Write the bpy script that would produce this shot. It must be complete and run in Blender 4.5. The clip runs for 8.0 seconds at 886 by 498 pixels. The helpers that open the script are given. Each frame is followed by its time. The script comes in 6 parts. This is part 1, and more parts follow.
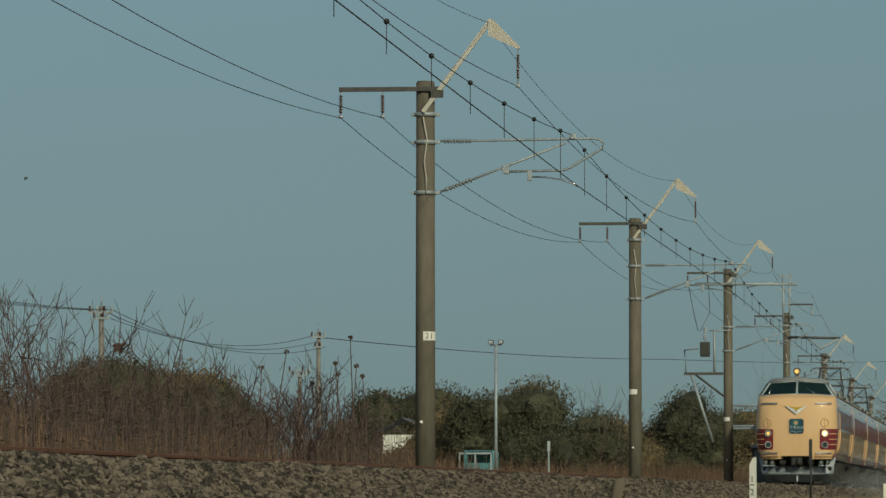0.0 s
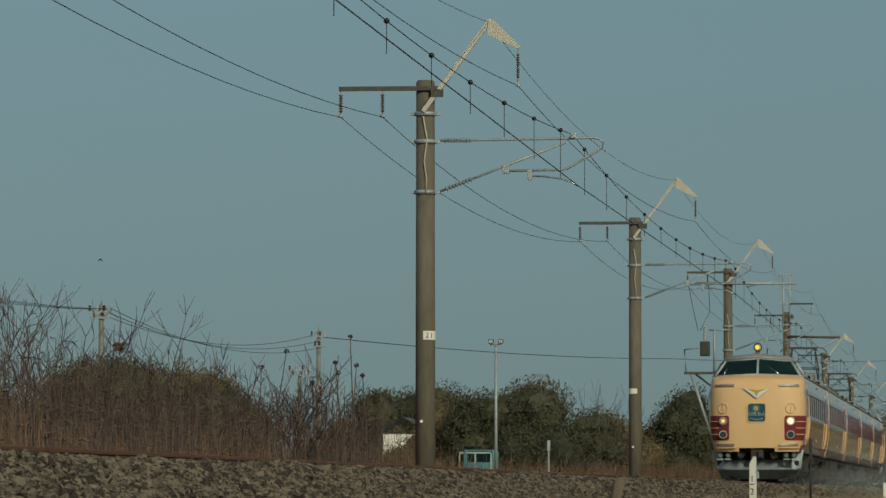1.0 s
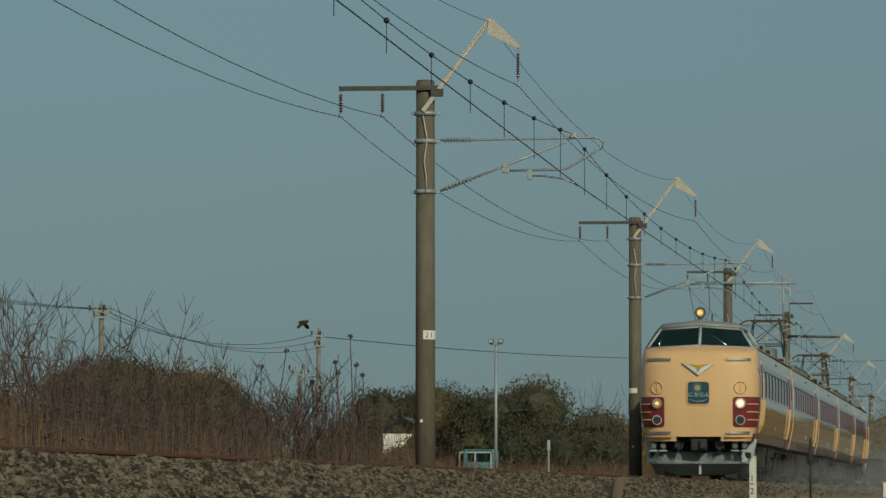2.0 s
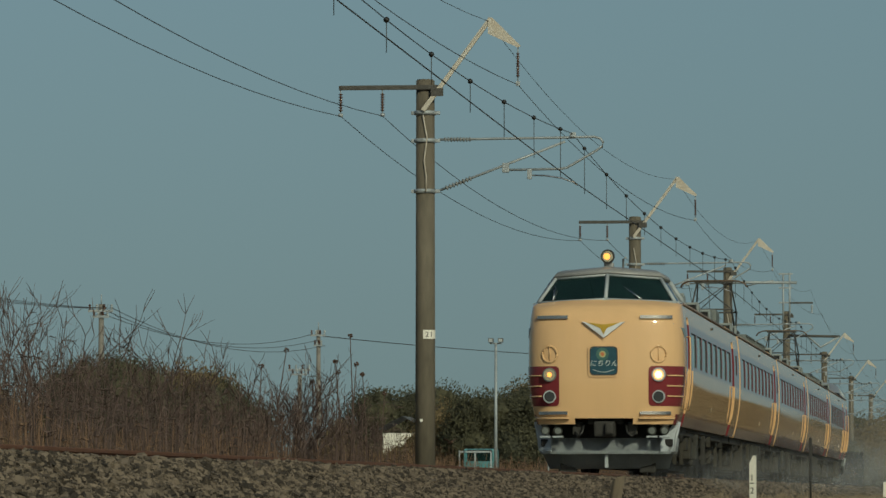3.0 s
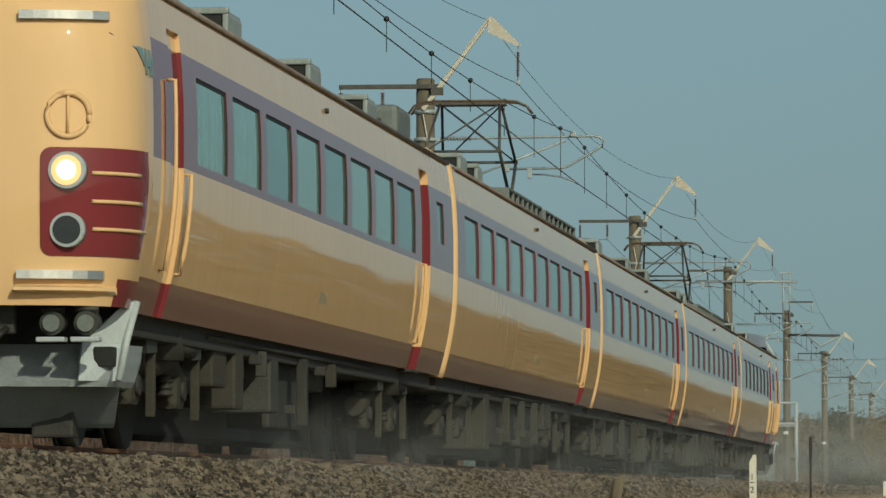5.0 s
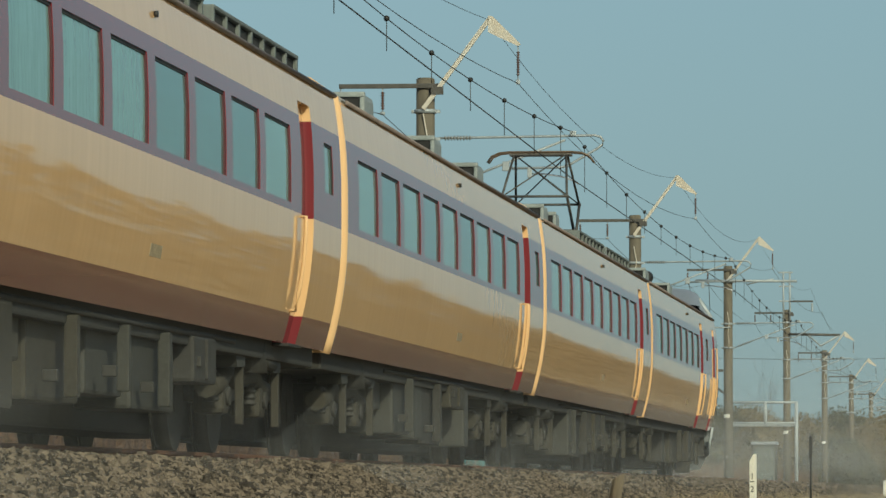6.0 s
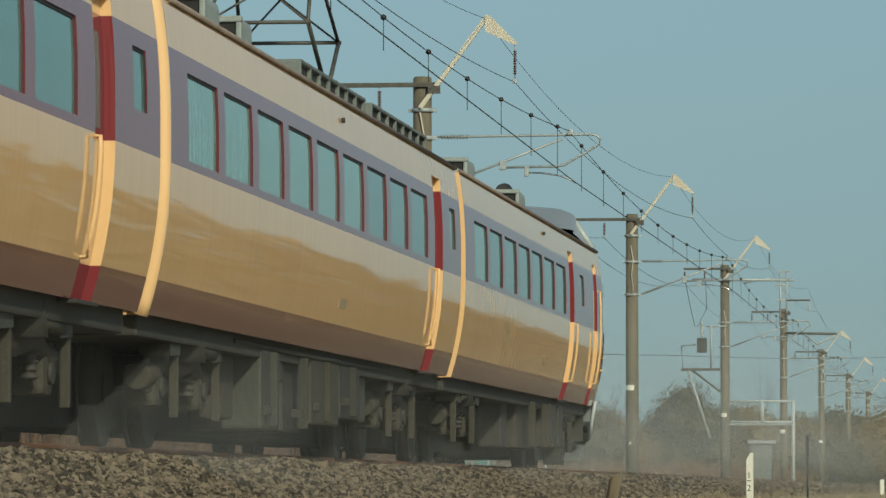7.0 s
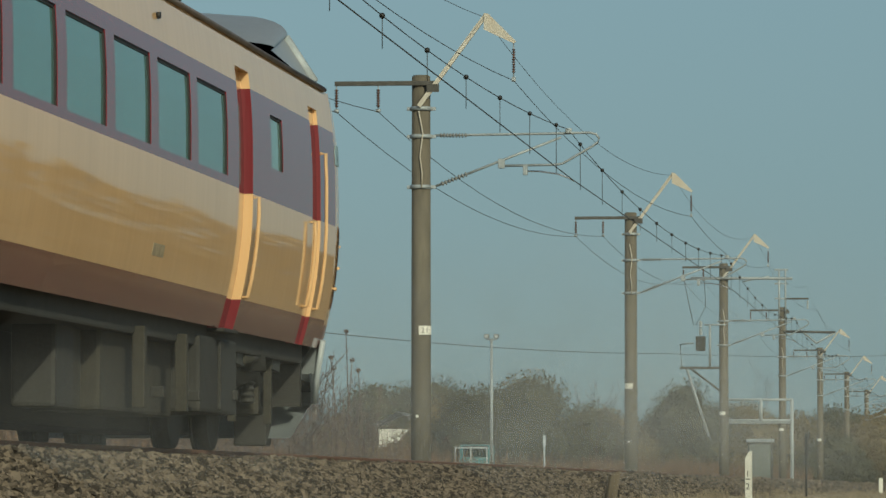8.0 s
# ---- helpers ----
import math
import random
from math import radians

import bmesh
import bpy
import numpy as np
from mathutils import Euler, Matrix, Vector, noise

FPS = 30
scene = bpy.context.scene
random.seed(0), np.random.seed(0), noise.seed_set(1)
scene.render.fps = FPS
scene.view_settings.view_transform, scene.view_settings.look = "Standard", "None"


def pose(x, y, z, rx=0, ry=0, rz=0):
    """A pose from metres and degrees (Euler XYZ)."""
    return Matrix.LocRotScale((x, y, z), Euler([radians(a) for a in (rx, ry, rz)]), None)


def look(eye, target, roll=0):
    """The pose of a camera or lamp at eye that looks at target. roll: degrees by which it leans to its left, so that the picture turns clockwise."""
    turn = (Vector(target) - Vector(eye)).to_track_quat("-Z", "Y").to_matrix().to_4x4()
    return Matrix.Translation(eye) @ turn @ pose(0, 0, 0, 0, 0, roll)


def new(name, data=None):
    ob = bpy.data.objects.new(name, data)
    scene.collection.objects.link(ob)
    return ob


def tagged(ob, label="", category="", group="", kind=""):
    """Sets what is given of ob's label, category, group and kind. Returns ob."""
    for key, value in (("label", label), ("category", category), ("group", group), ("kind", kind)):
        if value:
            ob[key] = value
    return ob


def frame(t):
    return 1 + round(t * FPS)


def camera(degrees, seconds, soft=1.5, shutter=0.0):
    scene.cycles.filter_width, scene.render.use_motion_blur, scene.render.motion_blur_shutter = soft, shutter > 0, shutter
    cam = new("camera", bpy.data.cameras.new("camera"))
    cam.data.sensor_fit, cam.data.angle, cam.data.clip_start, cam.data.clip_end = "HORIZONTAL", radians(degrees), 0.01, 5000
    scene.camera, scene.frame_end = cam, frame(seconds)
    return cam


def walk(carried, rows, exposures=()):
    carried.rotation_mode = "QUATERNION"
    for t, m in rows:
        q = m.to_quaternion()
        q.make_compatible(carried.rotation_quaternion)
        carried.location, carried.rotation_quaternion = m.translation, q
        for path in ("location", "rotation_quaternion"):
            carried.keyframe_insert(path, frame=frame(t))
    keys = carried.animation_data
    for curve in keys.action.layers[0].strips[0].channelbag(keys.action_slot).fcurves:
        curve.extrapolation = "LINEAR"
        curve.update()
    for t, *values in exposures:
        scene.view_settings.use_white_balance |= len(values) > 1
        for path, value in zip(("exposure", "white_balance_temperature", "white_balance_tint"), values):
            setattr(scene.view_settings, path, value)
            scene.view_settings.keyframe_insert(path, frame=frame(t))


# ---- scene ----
# Rail head is z = 0. The track runs along +y at x = TRACK. The train comes towards -y.
TRACK, CAMZ, SPEED, NOSE_PASS = -7.40, -0.335, 30.2, 6.165


# ---- camera ----
cam = camera(9.823, 8.0, soft=1.5)
CAM_ROWS = [  # seconds, pitch, yaw
    (0.0, 2.729, 6.195), (0.5, 2.729, 6.195), (1.0, 2.722, 6.195), (1.5, 2.721, 6.195), (3.0, 2.711, 6.194),
    (4.0, 2.711, 6.195), (4.5, 2.711, 6.195), (5.0, 2.702, 6.195), (5.2, 2.700, 6.195), (6.3, 2.692, 6.196),
    (6.5, 2.690, 6.195), (6.7, 2.688, 6.185), (7.0, 2.683, 6.161), (7.5, 2.669, 6.141), (8.0, 2.665, 6.147)]
walk(cam, [(t, pose(0, 0, CAMZ, 90 + p, 0, y)) for t, p, y in CAM_ROWS],
     exposures=[(t, e, 6850, -9) for t, e in ((0.0, 0.0), (1.0, -0.07), (1.7, -0.11), (4.0, -0.11), (4.5, -0.04), (5.0, 0.3), (5.2, 0.38), (6.3, 0.6), (6.6, 0.6), (7.1, 0.55), (7.5, 0.48), (8.0, 0.34))])

# ---- light ----
SUN_FROM = Vector((0.84, -1.53, 0.97)).normalized()
world = bpy.data.worlds.new("sky")
scene.world = world
world.use_nodes = True
wn = world.node_tree
sky = wn.nodes.new("ShaderNodeTexSky")
sky.sky_type, sky.sun_disc = "NISHITA", False
sky.sun_elevation = math.asin(SUN_FROM.z)
sky.sun_rotation = math.atan2(SUN_FROM.x, SUN_FROM.y)
sky.air_density, sky.dust_density, sky.ozone_density = 0.6, 1.7, 2.4
bg = wn.nodes["Background"]
bg.inputs[1].default_value = 0.064
# the air evens out the lowest few degrees of the sky
sky_co, sky_xyz, sky_out = wn.nodes.new("ShaderNodeTexCoord"), wn.nodes.new("ShaderNodeSeparateXYZ"), wn.nodes.new("ShaderNodeCombineXYZ")
low, flat, ease = wn.nodes.new("ShaderNodeMapRange"), wn.nodes.new("ShaderNodeMath"), wn.nodes.new("ShaderNodeMix")
low.interpolation_type = "SMOOTHSTEP"
low.inputs["From Min"].default_value, low.inputs["From Max"].default_value = 0.1, 0.45
flat.operation, flat.inputs[1].default_value, flat.inputs[2].default_value = "MULTIPLY_ADD", 0.3, 0.03
wn.links.new(sky_co.outputs["Generated"], sky_xyz.inputs[0])
wn.links.new(sky_xyz.outputs["Z"], low.inputs["Value"])
wn.links.new(sky_xyz.outputs["Z"], flat.inputs[0])
wn.links.new(low.outputs[0], ease.inputs["Factor"])
wn.links.new(flat.outputs[0], ease.inputs["A"])
wn.links.new(sky_xyz.outputs["Z"], ease.inputs["B"])
for axis in ("X", "Y"):
    wn.links.new(sky_xyz.outputs[axis], sky_out.inputs[axis])
wn.links.new(ease.outputs["Result"], sky_out.inputs["Z"])
wn.links.new(sky_out.outputs[0], sky.inputs["Vector"])
wn.links.new(sky.outputs[0], bg.inputs[0])
sun_data = bpy.data.lights.new("sun", "SUN")
sun_data.energy, sun_data.angle, sun_data.color = 2.2, radians(0.6), (1.0, 0.905, 0.77)
sun = new("sun", sun_data)
sun.matrix_world = look(SUN_FROM * 100, (0, 0, 0))


# ---- materials ----
def mat(name, colour, rough=0.6, metal=0.0, vary=0.25, scale=6.0, bump=0.0, bump_scale=60.0, stretch=(1, 1, 1), other=None, spec=0.5, coat=0.0, island=0.0, obrand=0.0):
    """Principled surface whose colour drifts at two scales towards `other` (a darker tone if not given)."""
    m = bpy.data.materials.new(name)
    m.use_nodes = True
    nt = m.node_tree
    b = nt.nodes["Principled BSDF"]
    b.inputs["Roughness"].default_value, b.inputs["Metallic"].default_value = rough, metal
    b.inputs["Specular IOR Level"].default_value = spec
    b.inputs["Coat Weight"].default_value, b.inputs["Coat Roughness"].default_value = coat, 0.05
    co = nt.nodes.new("ShaderNodeTexCoord")
    mp = nt.nodes.new("ShaderNodeMapping")
    mp.inputs["Scale"].default_value = stretch
    nt.links.new(co.outputs["Object"], mp.inputs["Vector"])
    n1, n2 = nt.nodes.new("ShaderNodeTexNoise"), nt.nodes.new("ShaderNodeTexNoise")
    n1.inputs["Scale"].default_value, n2.inputs["Scale"].default_value = scale, scale * 7.3
    n1.inputs["Detail"].default_value, n2.inputs["Detail"].default_value = 4, 3
    for n in (n1, n2):
        nt.links.new(mp.outputs[0], n.inputs["Vector"])
    add = nt.nodes.new("ShaderNodeMath")
    add.operation = "ADD"
    nt.links.new(n1.outputs[0], add.inputs[0])
    nt.links.new(n2.outputs[0], add.inputs[1])
    last = add.outputs[0]
    if island or obrand:
        g = nt.nodes.new("ShaderNodeNewGeometry" if island else "ShaderNodeObjectInfo")
        ma = nt.nodes.new("ShaderNodeMath")
        ma.operation = "MULTIPLY_ADD"
        nt.links.new(g.outputs["Random Per Island" if island else "Random"], ma.inputs[0])
        ma.inputs[1].default_value = island or obrand
        nt.links.new(last, ma.inputs[2])
        sub = nt.nodes.new("ShaderNodeMath")
        sub.operation = "SUBTRACT"
        nt.links.new(ma.outputs[0], sub.inputs[0])
        sub.inputs[1].default_value = (island or obrand) / 2
        last = sub.outputs[0]
    ramp = nt.nodes.new("ShaderNodeMapRange")
    ramp.inputs["From Min"].default_value, ramp.inputs["From Max"].default_value = 0.6, 1.4
    nt.links.new(last, ramp.inputs["Value"])
    mix = nt.nodes.new("ShaderNodeMix")
    mix.data_type = "RGBA"
    other = other or tuple(c * (1 - 2 * vary) if vary < 0.45 else c * 0.15 for c in colour)
    mix.inputs["A"].default_value, mix.inputs["B"].default_value = (*colour, 1), (*other, 1)
    nt.links.new(ramp.outputs[0], mix.inputs["Factor"])
    nt.links.new(mix.outputs["Result"], b.inputs["Base Color"])
    if bump:
        nb = nt.nodes.new("ShaderNodeTexNoise")
        nb.inputs["Scale"].default_value, nb.inputs["Detail"].default_value = bump_scale, 3
        nt.links.new(mp.outputs[0], nb.inputs["Vector"])
        bp = nt.nodes.new("ShaderNodeBump")
        bp.inputs["Strength"].default_value, bp.inputs["Distance"].default_value = bump, 0.02
        nt.links.new(nb.outputs[0], bp.inputs["Height"])
        nt.links.new(bp.outputs[0], b.inputs["Normal"])
    return m


def glow(name, colour, strength):
    m = bpy.data.materials.new(name)
    m.use_nodes = True
    b = m.node_tree.nodes["Principled BSDF"]
    b.inputs["Base Color"].default_value = (*colour, 1)
    b.inputs["Emission Color"].default_value = (*colour, 1)
    b.inputs["Emission Strength"].default_value = strength
    return m


def paint(name, colour, rough=0.03, vary=0.06):
    """Glossy coach paint on sheet metal with slight upright waves."""
    return mat(name, colour, rough, 0, vary, 1.3, 0.011, 3.0, (0.3, 0.9, 0.06), spec=0.32)


CREAM = paint("cream_paint", (0.70, 0.455, 0.24))
MAROON = paint("maroon_paint", (0.18, 0.031, 0.038))
JAMB = mat("dark_maroon_window_frame", (0.075, 0.02, 0.025), 0.4, 0, 0.15, 3)
# browner maroon: sill dust, with the mirrored ground mixed into the colour
SILL = paint("dusty_reflecting_maroon", (0.20, 0.082, 0.064), 0.06, 0.12)
GUTTER = mat("weathered_gutter", (0.25, 0.205, 0.185), 0.7, 0, 0.25, 3)
ROOFGREY = mat("roof_grey", (0.30, 0.31, 0.31), 0.55, 0, 0.15, 3, 0.1, 40)
COWL = mat("cowl_pale_grey", (0.27, 0.30, 0.29), 0.5, 0, 0.2, 4, 0.1, 40)
CABROOF = mat("glossy_cab_grey", (0.28, 0.285, 0.28), 0.3, 0, 0.12, 2, 0.02, 6, spec=0.4)
ACGREY = mat("unit_grey", (0.15, 0.17, 0.16), 0.6, 0, 0.2, 4, 0.1, 40)
DARKGAP = mat("dark_recess", (0.012, 0.012, 0.012), 0.8, 0, 0.2)
UNDER = mat("under_frame_black", (0.035, 0.034, 0.03), 0.75, 0, 0.25, 5, 0.2, 30)
DUSTY = mat("dusty_equipment", (0.042, 0.038, 0.027), 0.8, 0, 0.25, 4, 0.2, 30)
EQUIP = mat("equipment_grey", (0.042, 0.043, 0.037), 0.7, 0, 0.2, 4, 0.2, 30)
STEEL = mat("stainless", (0.62, 0.62, 0.62), 0.25, 1.0, 0.1)
SKIRT = mat("skirt_grey", (0.40, 0.44, 0.46), 0.45, 0, 0.12, 4, 0.1, 30)
RUBBER = mat("rubber_black", (0.02, 0.02, 0.02), 0.6, 0, 0.2)
GLASS = mat("tinted_glass", (0.09, 0.23, 0.225), 0.04, 0, 0.12, 1.2, spec=0.6)
CURTAIN = mat("tinted_glass_with_curtain", (0.19, 0.39, 0.37), 0.06, 0, 0.2, 2.5, stretch=(1, 6, 0.4), spec=0.6)
WINDSCREEN = mat("windscreen_glass", (0.012, 0.03, 0.028), 0.03, 0, 0.3, 3, spec=0.6)
GOLD = mat("emblem_gold", (0.55, 0.36, 0.05), 0.35, 0.6, 0.15)
SILVER = mat("emblem_silver", (0.75, 0.75, 0.73), 0.3, 0.5, 0.1)
LAMPLIT = glow("lit_headlamp", (1.0, 0.36, 0.08), 1.5)
LAMPCORE = glow("headlamp_core", (1.0, 0.72, 0.36), 3.0)
LENS = mat("lamp_lens_dark", (0.03, 0.035, 0.04), 0.08, 0, 0.2)
LAMPRIM = glow("lit_reflector", (1.0, 0.6, 0.3), 0.3)
REFLECT = mat("lamp_reflector", (0.7, 0.6, 0.42), 0.2, 0.9, 0.1)
SIGNBLUE = mat("name_panel_blue", (0.022, 0.085, 0.125), 0.2, 0, 0.2, 4)
SIGNGREEN = mat("name_panel_green", (0.07, 0.17, 0.15), 0.25, 0, 0.2, 4)
SIGNSUN = mat("name_panel_orange", (0.5, 0.16, 0.06), 0.3, 0, 0.1)
SIGNYEL = mat("name_panel_yellow", (0.42, 0.42, 0.2), 0.3, 0, 0.1)
SIGNWHITE = mat("name_panel_lettering", (0.48, 0.56, 0.54), 0.4, 0, 0.05)
CREST = mat("weathered_crest", (0.50, 0.40, 0.25), 0.5, 0, 0.35, 14)
BLUEGREY = mat("side_mark_blue_grey", (0.17, 0.26, 0.30), 0.4, 0, 0.1)
CONCRETE = mat("mast_concrete", (0.155, 0.135, 0.10), 0.85, 0, 0.22, 1.5, 0.3, 60, (1, 1, 0.25))
GALV = mat("galvanised_steel", (0.38, 0.42, 0.44), 0.5, 0.2, 0.2, 5)
DARKSTEEL = mat("dark_steel", (0.10, 0.095, 0.085), 0.6, 0.3, 0.25, 6)
BOW = mat("worn_bow", (0.19, 0.13, 0.085), 0.45, 0.4, 0.3, 3)
HORN = mat("cream_rusty_steel", (0.50, 0.49, 0.44), 0.55, 0, 0.2, 0.7, other=(0.42, 0.36, 0.28))
PORCELAIN = mat("brown_porcelain", (0.11, 0.06, 0.045), 0.2, 0, 0.2)
INSUL = mat("grey_insulator", (0.20, 0.21, 0.21), 0.4, 0, 0.15)
WIRE = mat("weathered_wire", (0.06, 0.055, 0.045), 0.6, 0.4, 0.2)
WHITE = mat("white_paint", (0.78, 0.76, 0.68), 0.55, 0, 0.08, 4)
BLACK = mat("black_paint", (0.02, 0.02, 0.02), 0.6, 0, 0.2)
RUST = mat("rusted_rail", (0.17, 0.075, 0.04), 0.8, 0.1, 0.25, 5, 0.3, 50)
RAILTOP = mat("worn_rail_head", (0.45, 0.42, 0.38), 0.3, 0.9, 0.15)
SLEEPER = mat("concrete_sleeper", (0.30, 0.27, 0.22), 0.9, 0, 0.2, 5, 0.3, 40, obrand=0.3)
STONE = mat("ballast_stone", (0.165, 0.132, 0.098), 0.9, 0, 0.3, 9, 0.3, 60, other=(0.028, 0.022, 0.016), island=1.3)
BED = mat("ballast_bed", (0.10, 0.08, 0.06), 0.95, 0, 0.4, 9, 0.8, 14, other=(0.025, 0.018, 0.013))
SOIL = mat("dry_field", (0.34, 0.27, 0.17), 0.95, 0, 0.3, 0.15, 0.4, 3, other=(0.15, 0.12, 0.055))
REED = mat("dry_reed", (0.21, 0.128, 0.076), 0.85, 0, 0.3, 2, other=(0.05, 0.031, 0.021), island=0.8)
TWIG = mat("bare_twig", (0.125, 0.085, 0.072), 0.85, 0, 0.3, 3, other=(0.035, 0.023, 0.02), island=0.8)
TEAL = mat("teal_paint", (0.10, 0.28, 0.30), 0.4)
POLEGREY = mat("pole_grey", (0.24, 0.225, 0.20), 0.8, 0, 0.2, 3)
SEED = mat("seed_head", (0.10, 0.055, 0.035), 0.9, 0, 0.3, 8)
LEAF = mat("evergreen_leaves", (0.07, 0.067, 0.034), 0.75, 0, 0.3, 0.4, other=(0.024, 0.026, 0.014), island=0.7)
LEAFB = mat("brownish_leaves", (0.17, 0.125, 0.062), 0.8, 0, 0.3, 0.4, other=(0.06, 0.05, 0.02), island=0.7)
BARK = mat("bark", (0.10, 0.075, 0.055), 0.9, 0, 0.25, 4)
WOOD = mat("weathered_wood", (0.20, 0.16, 0.11), 0.9, 0, 0.3, 4, 0.3, 40, (1, 1, 0.1))
SCRUB = mat("brown_scrub", (0.21, 0.16, 0.10), 0.9, 0, 0.3, 4, other=(0.09, 0.068, 0.042), island=0.8)
TUFT = mat("dry_grass", (0.33, 0.27, 0.18), 0.9, 0, 0.3, 4, other=(0.12, 0.095, 0.06), island=0.8)


# ---- mesh helpers ----
def part(name, bm, material, parent=None, label="", smooth=False):
    """Links a bmesh as one mesh object under a thing or a part. material: one, or a list indexed by the faces."""
    me = bpy.data.meshes.new(name)
    if smooth:
        for f in bm.faces:
            f.smooth = True
    bm.to_mesh(me)
    bm.free()
    for m in material if isinstance(material, (list, tuple)) else [material]:
        me.materials.append(m)
    ob = new(name, me)
    if parent is not None:
        ob.parent = parent
    if label:
        ob["label"] = label
    return ob


def thing(name, m, label, category, group="", kind=""):
    ob = new(name)
    ob.empty_display_size = 0.2
    ob.matrix_basis = m
    return tagged(ob, label, category, group, kind)


def box(x0, x1, y0, y1, z0, z1, bevel=0.0, bm=None, mi=0):
    bm = bm or bmesh.new()
    r = bmesh.ops.create_cube(bm, size=1, matrix=Matrix.LocRotScale(((x0 + x1) / 2, (y0 + y1) / 2, (z0 + z1) / 2), None, (abs(x1 - x0), abs(y1 - y0), abs(z1 - z0))))
    vs = r["verts"]
    fs = {f for v in vs for f in v.link_faces}
    for f in fs:
        f.material_index = mi
    if bevel:
        es = list({e for v in vs for e in v.link_edges})
        bmesh.ops.bevel(bm, geom=es, offset=bevel, segments=2, affect="EDGES", profile=0.6)
    return bm


def rod(a, b, r, r2=None, seg=10, bm=None, mi=0):
    """A round bar from a to b."""
    bm = bm or bmesh.new()
    a, b = Vector(a), Vector(b)
    d = b - a
    m = Matrix.Translation((a + b) / 2) @ d.to_track_quat("Z", "Y").to_matrix().to_4x4()
    out = bmesh.ops.create_cone(bm, cap_ends=True, segments=seg, radius1=r, radius2=r if r2 is None else r2, depth=d.length, matrix=m)
    for f in {f for v in out["verts"] for f in v.link_faces}:
        f.material_index, f.smooth = mi, len(f.verts) == 4
    return bm


def pipe(points, r, seg=8, bm=None, mi=0, radii=None):
    """A tube along points, with its rings joined."""
    bm = bm or bmesh.new()
    pts = [Vector(p) for p in points]
    rings = []
    for i, p in enumerate(pts):
        d = (pts[min(i + 1, len(pts) - 1)] - pts[max(i - 1, 0)]).normalized()
        side = d.cross(Vector((0, 0, 1)) if abs(d.z) < 0.9 else Vector((1, 0, 0))).normalized()
        up = side.cross(d)
        rr = radii[i] if radii else r
        rings.append([bm.verts.new(p + (side * math.cos(2 * math.pi * k / seg) + up * math.sin(2 * math.pi * k / seg)) * rr) for k in range(seg)])
    for a, b in zip(rings, rings[1:]):
        for k in range(seg):
            f = bm.faces.new((a[k], a[(k + 1) % seg], b[(k + 1) % seg], b[k]))
            f.smooth, f.material_index = True, mi
    for ring in (rings[0], rings[-1]):
        bm.faces.new(ring).material_index = mi
    bmesh.ops.recalc_face_normals(bm, faces=bm.faces)
    return bm


def ribbed(a, b, r_core, r_fin, fins, bm=None, seg=10):
    """An insulator: a core with thin round sheds."""
    a, b = Vector(a), Vector(b)
    pts, radii = [a], [r_core]
    for i in range(fins):
        for t, r in ((0.18, r_core), (0.3, r_fin), (0.62, r_fin * 0.7), (0.7, r_core)):
            pts.append(a.lerp(b, (i + t) / fins))
            radii.append(r)
    return pipe(pts + [b], r_core, seg, bm, 0, radii + [r_core])


def mesh_from(name, verts, faces, material, parent=None, label=""):
    """One object from arrays (many small pieces joined)."""
    me = bpy.data.meshes.new(name)
    me.from_pydata(verts, [], faces)
    me.materials.append(material)
    ob = new(name, me)
    if parent is not None:
        ob.parent = parent
    if label:
        ob["label"] = label
    return ob


def quad(bm, pts, mi, smooth=False):
    f = bm.faces.new([bm.verts.new(p) for p in pts])
    f.material_index, f.smooth = mi, smooth
    return f


# ---- ground, track bed, rails ----
def rise(x, y):
    """Height of the land."""
    u = x - TRACK
    z = -1.9
    if u < 0:
        z += 1.4 * max(0.0, min(1.0, (-u - 2.0) / 3.0)) + 0.5 * max(0.0, min(1.0, (-u - 8.0) / 12.0))
        if u < -5:
            return z + 0.15 * noise.noise(Vector((x * 0.05, y * 0.02, 0.3)))
        return max(z, -1.9 + 1.42 * max(0.0, min(1.0, (5.2 + u) / 2.6)))
    bank = max(0.0, min(1.0, (5.2 - abs(u)) / 2.6))
    z += 1.42 * bank * bank * (3 - 2 * bank)
    if abs(u) > 6:
        z += 0.25 * noise.noise(Vector((x * 0.05, y * 0.02, 0.3)))
    return z


def build_ground():
    xs = sorted({*np.round(np.concatenate([np.linspace(-2600, -60, 14), np.linspace(-60, -16, 12), np.linspace(-16, 2, 37), np.linspace(2, 60, 12), np.linspace(60, 2600, 14)]), 3)})
    ys = sorted({*np.round(np.concatenate([np.linspace(-900, -30, 8), np.linspace(-30, 420, 91), np.linspace(420, 4000, 24)]), 3)})
    vs = [(x, y, rise(x, y) + (0.04 * noise.noise(Vector((x * 1.3, y * 0.7, 5.0))) if abs(x - TRACK) > 2 else -0.05)) for y in ys for x in xs]
    n = len(xs)
    fs = [(j * n + i, j * n + i + 1, (j + 1) * n + i + 1, (j + 1) * n + i) for j in range(len(ys) - 1) for i in range(n - 1)]
    g = mesh_from("ground", vs, fs, SOIL)
    for p in g.data.polygons:
        p.use_smooth = True
    tagged(g, "dry brown winter field with a low railway bank", "ground", kind="structure")


def bed_z(u):
    """Top of the ballast across the track, u from the centre line; heaped on the shoulders."""
    a = abs(u)
    if a < 0.75:
        return -0.20
    if a < 1.15:
        return -0.20 + (a - 0.75) / 0.4 * 0.07
    if a < 1.45:
        return -0.13 + 0.012 * math.sin((a - 1.15) / 0.3 * math.pi)
    return -0.13 - (a - 1.45) * 0.53


